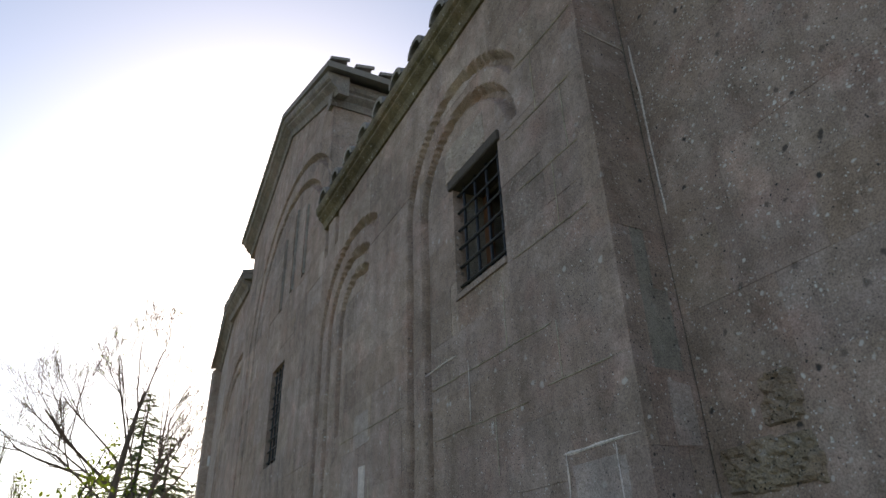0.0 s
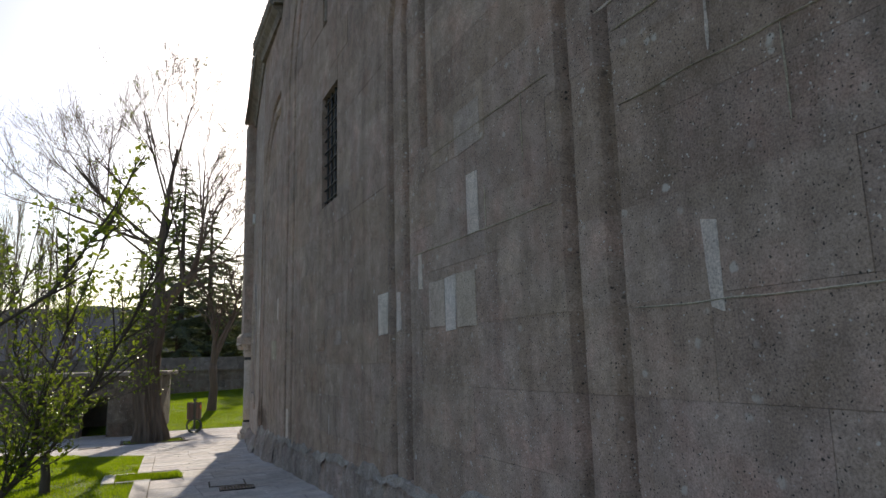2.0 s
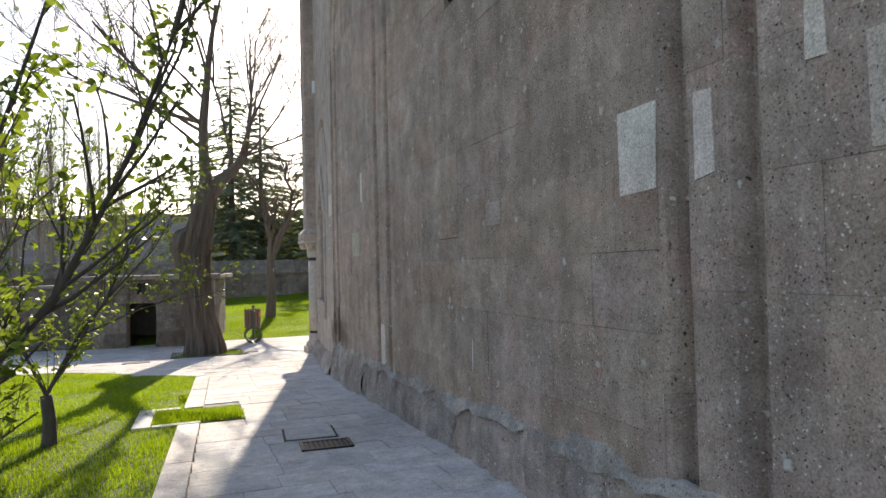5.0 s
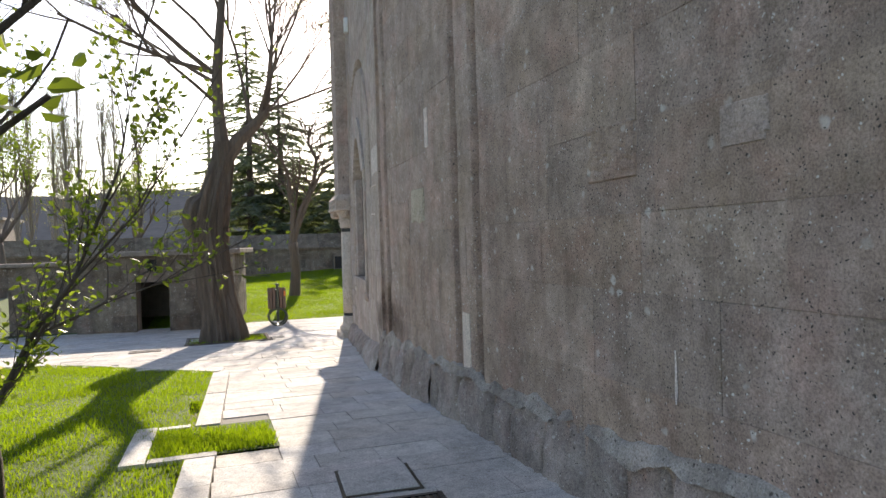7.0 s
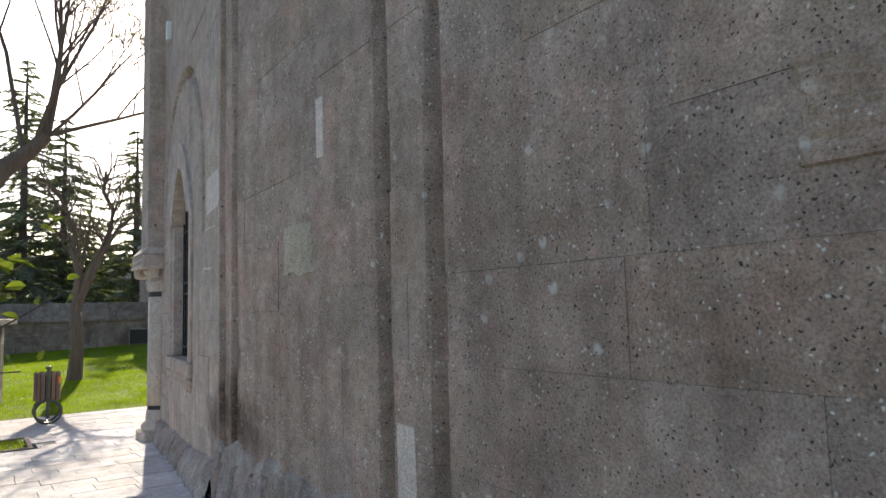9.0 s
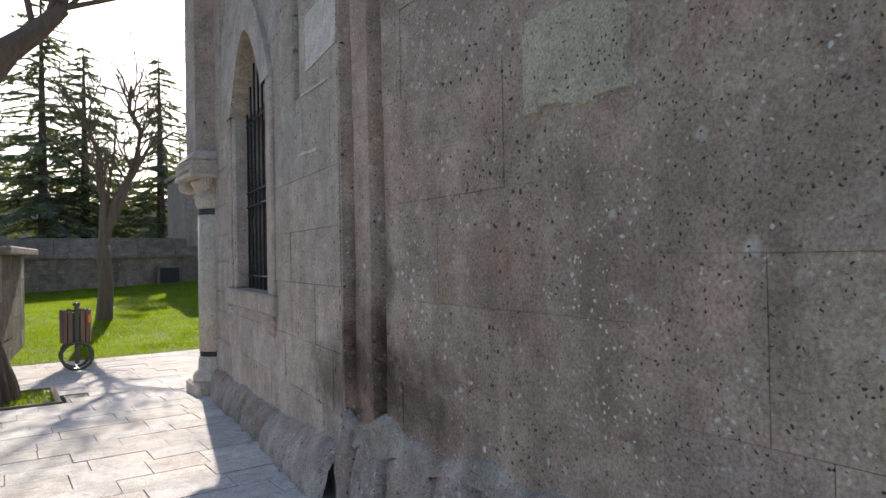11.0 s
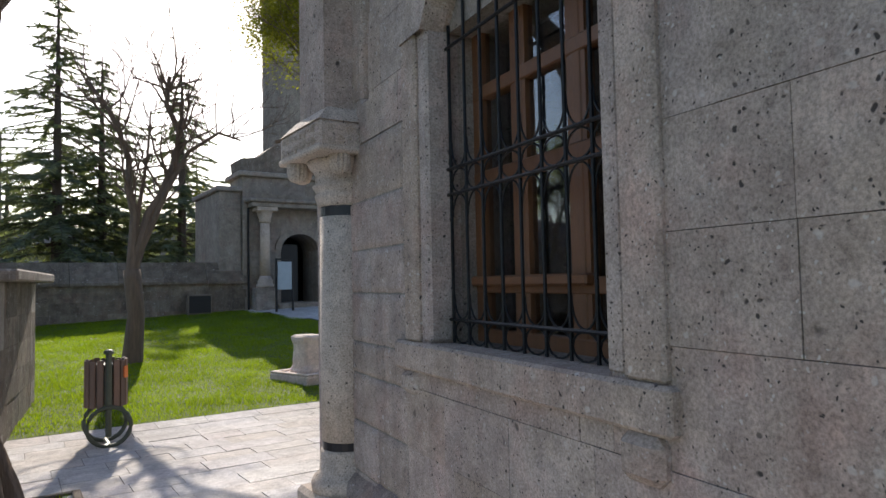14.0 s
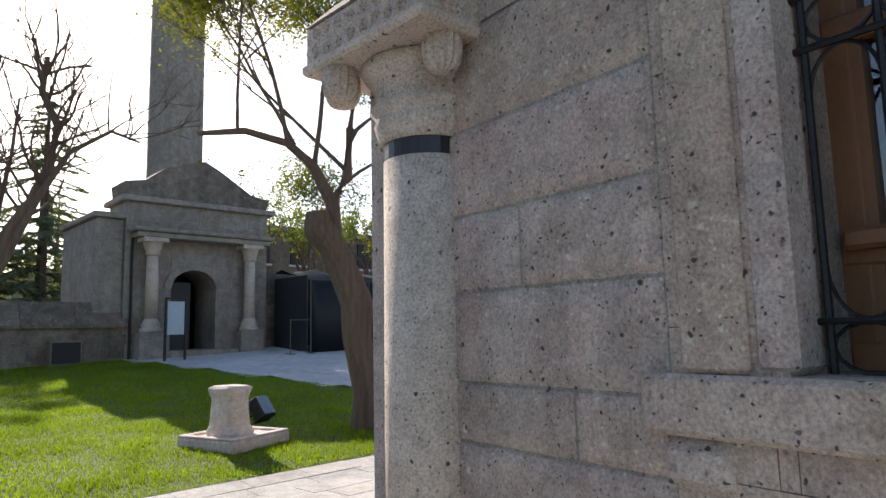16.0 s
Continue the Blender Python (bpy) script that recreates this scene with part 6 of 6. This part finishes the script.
def garden_willow():
    x, y = 6.85, 25.3
    z = gz(x, y)
    rng = random.Random(50)
    t = thing("garden_tree", "gnarled leaning tree with a pollarded head and yellow-green young leaves", "tree", at=(x, y, z))
    bm = bmesh.new()
    trunk_mesh(bm, [(x, y, z - 0.1), (x - 0.02, y, z + 0.5), (x - 0.2, y, z + 1.2), (x - 0.22, y, z + 1.7), (x - 0.4, y, z + 2.1), (x - 0.62, y, z + 2.5), (x - 0.8, y, z + 2.7), (x - 0.84, y, z + 2.95)], [0.25, 0.2, 0.19, 0.21, 0.18, 0.16, 0.19, 0.13], 0.16, 8, 40, 9, 0.14)
    part("trunk", bm, BARK, t, smooth=True)
    bm, tips = bmesh.new(), []
    add_tube(bm, [(x - 0.55, y, z + 2.5), (x - 0.6, y, z + 3.1), (x - 0.35, y, z + 3.5), (x - 0.3, y, z + 4.2)], [0.11, 0.1, 0.08, 0.06], 9)
    add_tube(bm, [(x - 0.6, y, z + 3.05), (x - 0.9, y, z + 3.55), (x - 1.3, y, z + 3.8), (x - 1.9, y, z + 3.85), (x - 2.5, y, z + 3.7)], [0.09, 0.07, 0.055, 0.045, 0.03], 8)
    for s, w, ln, r in (((x - 1.3, y, z + 3.8), (-0.3, 0, 1), 1.9, 0.035), ((x - 0.9, y, z + 3.55), (-0.1, 0, 1), 2.2, 0.04), ((x - 0.3, y, z + 4.2), (0.2, 0, 1), 2.0, 0.045),
                        ((x - 2.0, y, z + 3.8), (-0.3, -0.3, 0.7), 1.7, 0.025), ((x - 0.3, y, z + 4.0), (0.5, 0.5, 0.6), 2.0, 0.04),
                        ((x - 0.5, y, z + 3.3), (0.6, -0.1, 0.5), 1.7, 0.03), ((x - 0.4, y, z + 3.6), (-0.5, 0.5, 0.8), 2.0, 0.035), ((x - 1.2, y, z + 3.8), (-0.6, 0.4, 0.9), 2.0, 0.03), ((x - 0.6, y, z + 3.0), (0.3, 0.6, 0.2), 1.5, 0.025)):
        grow(bm, rng, s, w, ln, r, 3, tips, 0.2, 0.0, (3, 5), 0.9, 0.6, 5, 0.003)
    part("branchwork", bm, BARK, t)
    part("crown", leaves([q for q in tips if q[0].x > x - 2.6], rng, 12, 0.042, 0.16, 2.2), WILLOW_LEAF, t, "yellow-green narrow leaves")


garden_willow()


def spruce(x, y, h, r, seed, dense=1.0):
    z = gz(x, y)
    rng = random.Random(seed)
    t = thing("spruce", "tall dark spruce with drooping tiers of boughs beyond the garden wall", "tree", "spruces beyond the wall", at=(x, y, z))
    part("trunk", tube([(x, y, z - 0.1), (x, y, z + h * 0.6), (x, y, z + h)], [0.3, 0.16, 0.03], 7), BARK_DARK, t)
    bm, verts, faces = bmesh.new(), [], []
    zz = 1.2
    while zz < h - 0.15:
        k = 1 - zz / h
        n = int(5 + 4 * k)
        for i in range(n):
            a = rng.uniform(0, 6.28)
            ln = 1.15 * r * (k ** 0.8) * rng.uniform(0.5, 1.2) + 0.1
            d = Vector((math.cos(a), math.sin(a), rng.uniform(-0.25, 0.12)))
            p0 = Vector((x, y, z + zz))
            pts = [p0 + d * ln * s - Vector((0, 0, 0.18 * ln * s * s - 0.14 * ln * max(0, s - 0.7))) for s in (0, 0.35, 0.7, 1.0)]
            add_tube(bm, pts, [0.03 + 0.02 * k, 0.022, 0.015, 0.006], 3, False)
            side = Vector((-math.sin(a), math.cos(a), 0))
            for _ in range(int((12 + 30 * ln) * dense)):
                s = rng.uniform(0.12, 1.0)
                j = min(2, int(s * 3))
                base = pts[j].lerp(pts[j + 1], s * 3 - j)
                w = (side * rng.choice((-1, 1)) * rng.uniform(0.3, 1) + d * rng.uniform(0.2, 0.9) + Vector((0, 0, rng.uniform(-0.7, 0.12)))).normalized()
                l2 = rng.uniform(0.25, 0.65) * (0.5 + 0.6 * k)
                b = w.orthogonal().normalized() * rng.uniform(0.025, 0.065)
                o = len(verts)
                verts += [tuple(base - b), tuple(base + b), tuple(base + w * l2)]
                faces.append((o, o + 1, o + 2))
        zz += rng.uniform(0.28, 0.5)
    part("branchwork", bm, BARK_DARK, t)
    part("crown", (verts, [], faces), NEEDLE, t, "green needles, paled by flare haze put into their colour")


for args in ((2.8, 52.4, 15.9, 5.0, 61), (4.9, 54, 13.2, 4.8, 62, 1.2), (8.5, 52, 12.4, 4.2, 63), (0.6, 80, 12.0, 4.6, 64, 0.8), (17.0, 86, 15.0, 4.6, 65, 0.7), (9.2, 84, 13.0, 4.8, 66, 0.8)):
    spruce(*args)


def poplar(x, y, h, seed):
    z = gz(x, y)
    rng = random.Random(seed)
    t = thing("poplar", "slender pale poplar with a haze of new leaves in the distance", "tree", "row of poplars", at=(x, y, z))
    bm, tips = bmesh.new(), []
    add_tube(bm, [(x, y, z - 0.2), (x, y, z + h * 0.5), (x, y, z + h)], [0.18, 0.1, 0.02], 6)
    for i in range(60):
        zz = z + h * rng.uniform(0.06, 0.95)
        a = rng.uniform(0, 6.28)
        k = 1 - (zz - z) / h
        grow(bm, rng, (x, y, zz), (math.cos(a) * 0.22, math.sin(a) * 0.22, 1), 1.4 + 3.2 * k, 0.028, 1, tips, 0.06, 0.12, (2, 3), 0.28, 0.6, 3, 0.009, 3)
    part("trunk", bm, TWIG, t)
    part("crown", leaves(tips, rng, 2, 0.085, 0.16), POPLAR_LEAF, t)


for i in range(14):
    poplar(-20 + i * 1.1 + (i % 2) * 0.4, 62 + (i * 37 % 9), 15 - (i * 13 % 5) * 0.9, 80 + i)

for i, (x, y) in enumerate(((-6.5, 34), (-9.5, 38), (-3.5, 47), (9.5, 44), (13.0, 41), (16.5, 42), (-13, 33), (11.5, 39.5), (14.6, 39.2), (18.5, 40), (10.4, 40.5), (12.4, 42.5))):
    tr, tips, rng = bare_tree(x, y, 120 + i, 1.8, "bare_tree", "leafless tree standing beyond the garden wall", 0.14, 0.14, 4, 2.1)
    part("crown", leaves([q for q in tips if rng.random() < 0.8], rng, 1, 0.12, 0.1), WILLOW_LEAF if i % 2 else LEAF, tr, "thin haze of young leaves")


# ---- far hills ----
def hills():
    verts, faces = [], []
    n, rows = 90, 6
    for j in range(rows + 1):
        for i in range(n + 1):
            x = -260 + 560 * i / n
            y = 120 + j * 26
            k = j / rows
            hgt = (8 + 15 * (0.5 + 0.5 * noise.noise(Vector((x * 0.012, y * 0.02, 3.0)))) + 3.5 * noise.noise(Vector((x * 0.05, y * 0.06, 1.0)))) * k ** 0.7 * 1.5
            verts.append((x, y, -0.4 + max(hgt, -1)))
    for j in range(rows):
        for i in range(n):
            c = j * (n + 1) + i
            faces.append((c, c + 1, c + n + 2, c + n + 1))
    tagged(part("backdrop_hills", (verts, [], faces), HILL, None, smooth=True), "low bare hills on the horizon, distance haze in their colour", "hill", kind="structure")


hills()


# ---- grass ----
def grass(name, region, count, inner, height, seed, label):
    rng = np.random.default_rng(seed)
    x0, x1, y0, y1 = region
    xs, ys = rng.uniform(x0, x1, count), rng.uniform(y0, y1, count)
    keep = np.array([inner(a, b) for a, b in zip(xs, ys)])
    xs, ys = xs[keep], ys[keep]
    zs = np.array([gz(a, b) for a, b in zip(xs, ys)]) - 0.012
    n = len(xs)
    tuft = np.array([0.75 + 0.7 * noise.noise(Vector((a * 1.6, b * 1.6, seed))) for a, b in zip(xs, ys)])
    an, h = rng.uniform(0, 6.28, n), height * rng.uniform(0.5, 1.4, n) * np.clip(tuft, 0.4, 1.5)
    w = rng.uniform(0.004, 0.009, n) * (height / 0.06)
    lean = rng.uniform(0, 0.7, n) * h
    la = rng.uniform(0, 6.28, n)
    v = np.empty((n, 3, 3))
    v[:, 0] = np.stack([xs - np.cos(an) * w, ys - np.sin(an) * w, zs], 1)
    v[:, 1] = np.stack([xs + np.cos(an) * w, ys + np.sin(an) * w, zs], 1)
    v[:, 2] = np.stack([xs + np.cos(la) * lean, ys + np.sin(la) * lean, zs + h], 1)
    f = np.arange(n * 3).reshape(-1, 3)
    tagged(part(name, (v.reshape(-1, 3).tolist(), [], f.tolist()), GRASS), label, "grass", kind="stuff")


grass("grass_orchard", (-6, 0.48, 6.5, 19.5), 230000, lambda x, y: in_orchard(x, y), 0.045, 1, "bright green spring grass of the orchard lawn")
grass("grass_islet", (0.05, 0.95, 12.6, 13.6), 4500, in_islet, 0.07, 2, "tuft of grass growing inside a kerbed bed in the paving")
grass("grass_garden", (-1, 9.5, 24.0, 36.0), 260000, in_garden, 0.05, 3, "bright green spring grass of the rear garden lawn")
grass("grass_tree_pit", (0.0, 1.4, 20.25, 21.35), 1800, lambda x, y: True, 0.05, 4, "sparse grass in the tree pit")

# ---- paving, last ----


def in_paving(x, y):
    if y < 16.4:
        return x > edge_x(y) + 0.15 and not (x < 0.92 and 12.58 < y < 13.5)
    return not (x < 0.5 and y < lawn_end(x) + 0.1) and y < 23.95 and not (0.0 < x < 1.4 and 20.25 < y < 21.35)


def paving():
    rng = random.Random(99)
    pav = thing("pavement", "pale grey stone paving laid in rows", "pavement", kind="structure")
    joined = ([], [])
    y = -7.0
    while y < 23.9:
        d = min(rng.uniform(0.24, 0.36), 23.95 - y)
        if d < 0.08:
            break
        lo, hi = (edge_x(y + d / 2) + 0.2, 2.75) if y < 16.4 else (-9.0, 14.0)
        if y < 2.3:
            hi = 2.9
        if y + d > 12.58 and y < 13.5:
            lo = 0.92
        x = lo - (rng.uniform(0.0, 0.4) if y >= 16.4 else 0)
        while x < hi - 0.03:
            w = min(rng.uniform(0.35, 0.7), hi - x)
            cx, cy = x + w / 2, y + d / 2
            if in_paving(cx, cy):
                xa, xb = x + rng.uniform(0.002, 0.006), x + w - 0.002
                dz = rng.uniform(-0.003, 0.003)
                top = [(px, py, gz(px, py) + dz) for px, py in ((xa, y + 0.003), (xb, y + 0.003), (xb, y + d - 0.003), (xa, y + d - 0.003))]
                bot = [(a, b, c - 0.07) for a, b, c in top]
                vs = top + bot
                fs = [(0, 1, 2, 3), (4, 5, 1, 0), (5, 6, 2, 1), (6, 7, 3, 2), (7, 4, 0, 3)]
                if y < 16.4 and 5.5 < y and x < 2.4 or (y >= 16.4 and 0.4 < x < 2.6 and y < 20):
                    part("paving_slab", (vs, [], fs), PAVING, pav)
                else:
                    o = len(joined[0])
                    joined[0].extend(vs)
                    joined[1].extend([tuple(c + o for c in f) for f in fs])
            x += w
        y += d
    tagged(part("far_slabs", (joined[0], [], joined[1]), PAVING_JOINED, pav), kind="stuff")
    part("sand_bed", sheet((-9, 14, -7, 24), lambda x, y: in_paving(x, y), -0.012, 0.25), BED, pav)


paving()
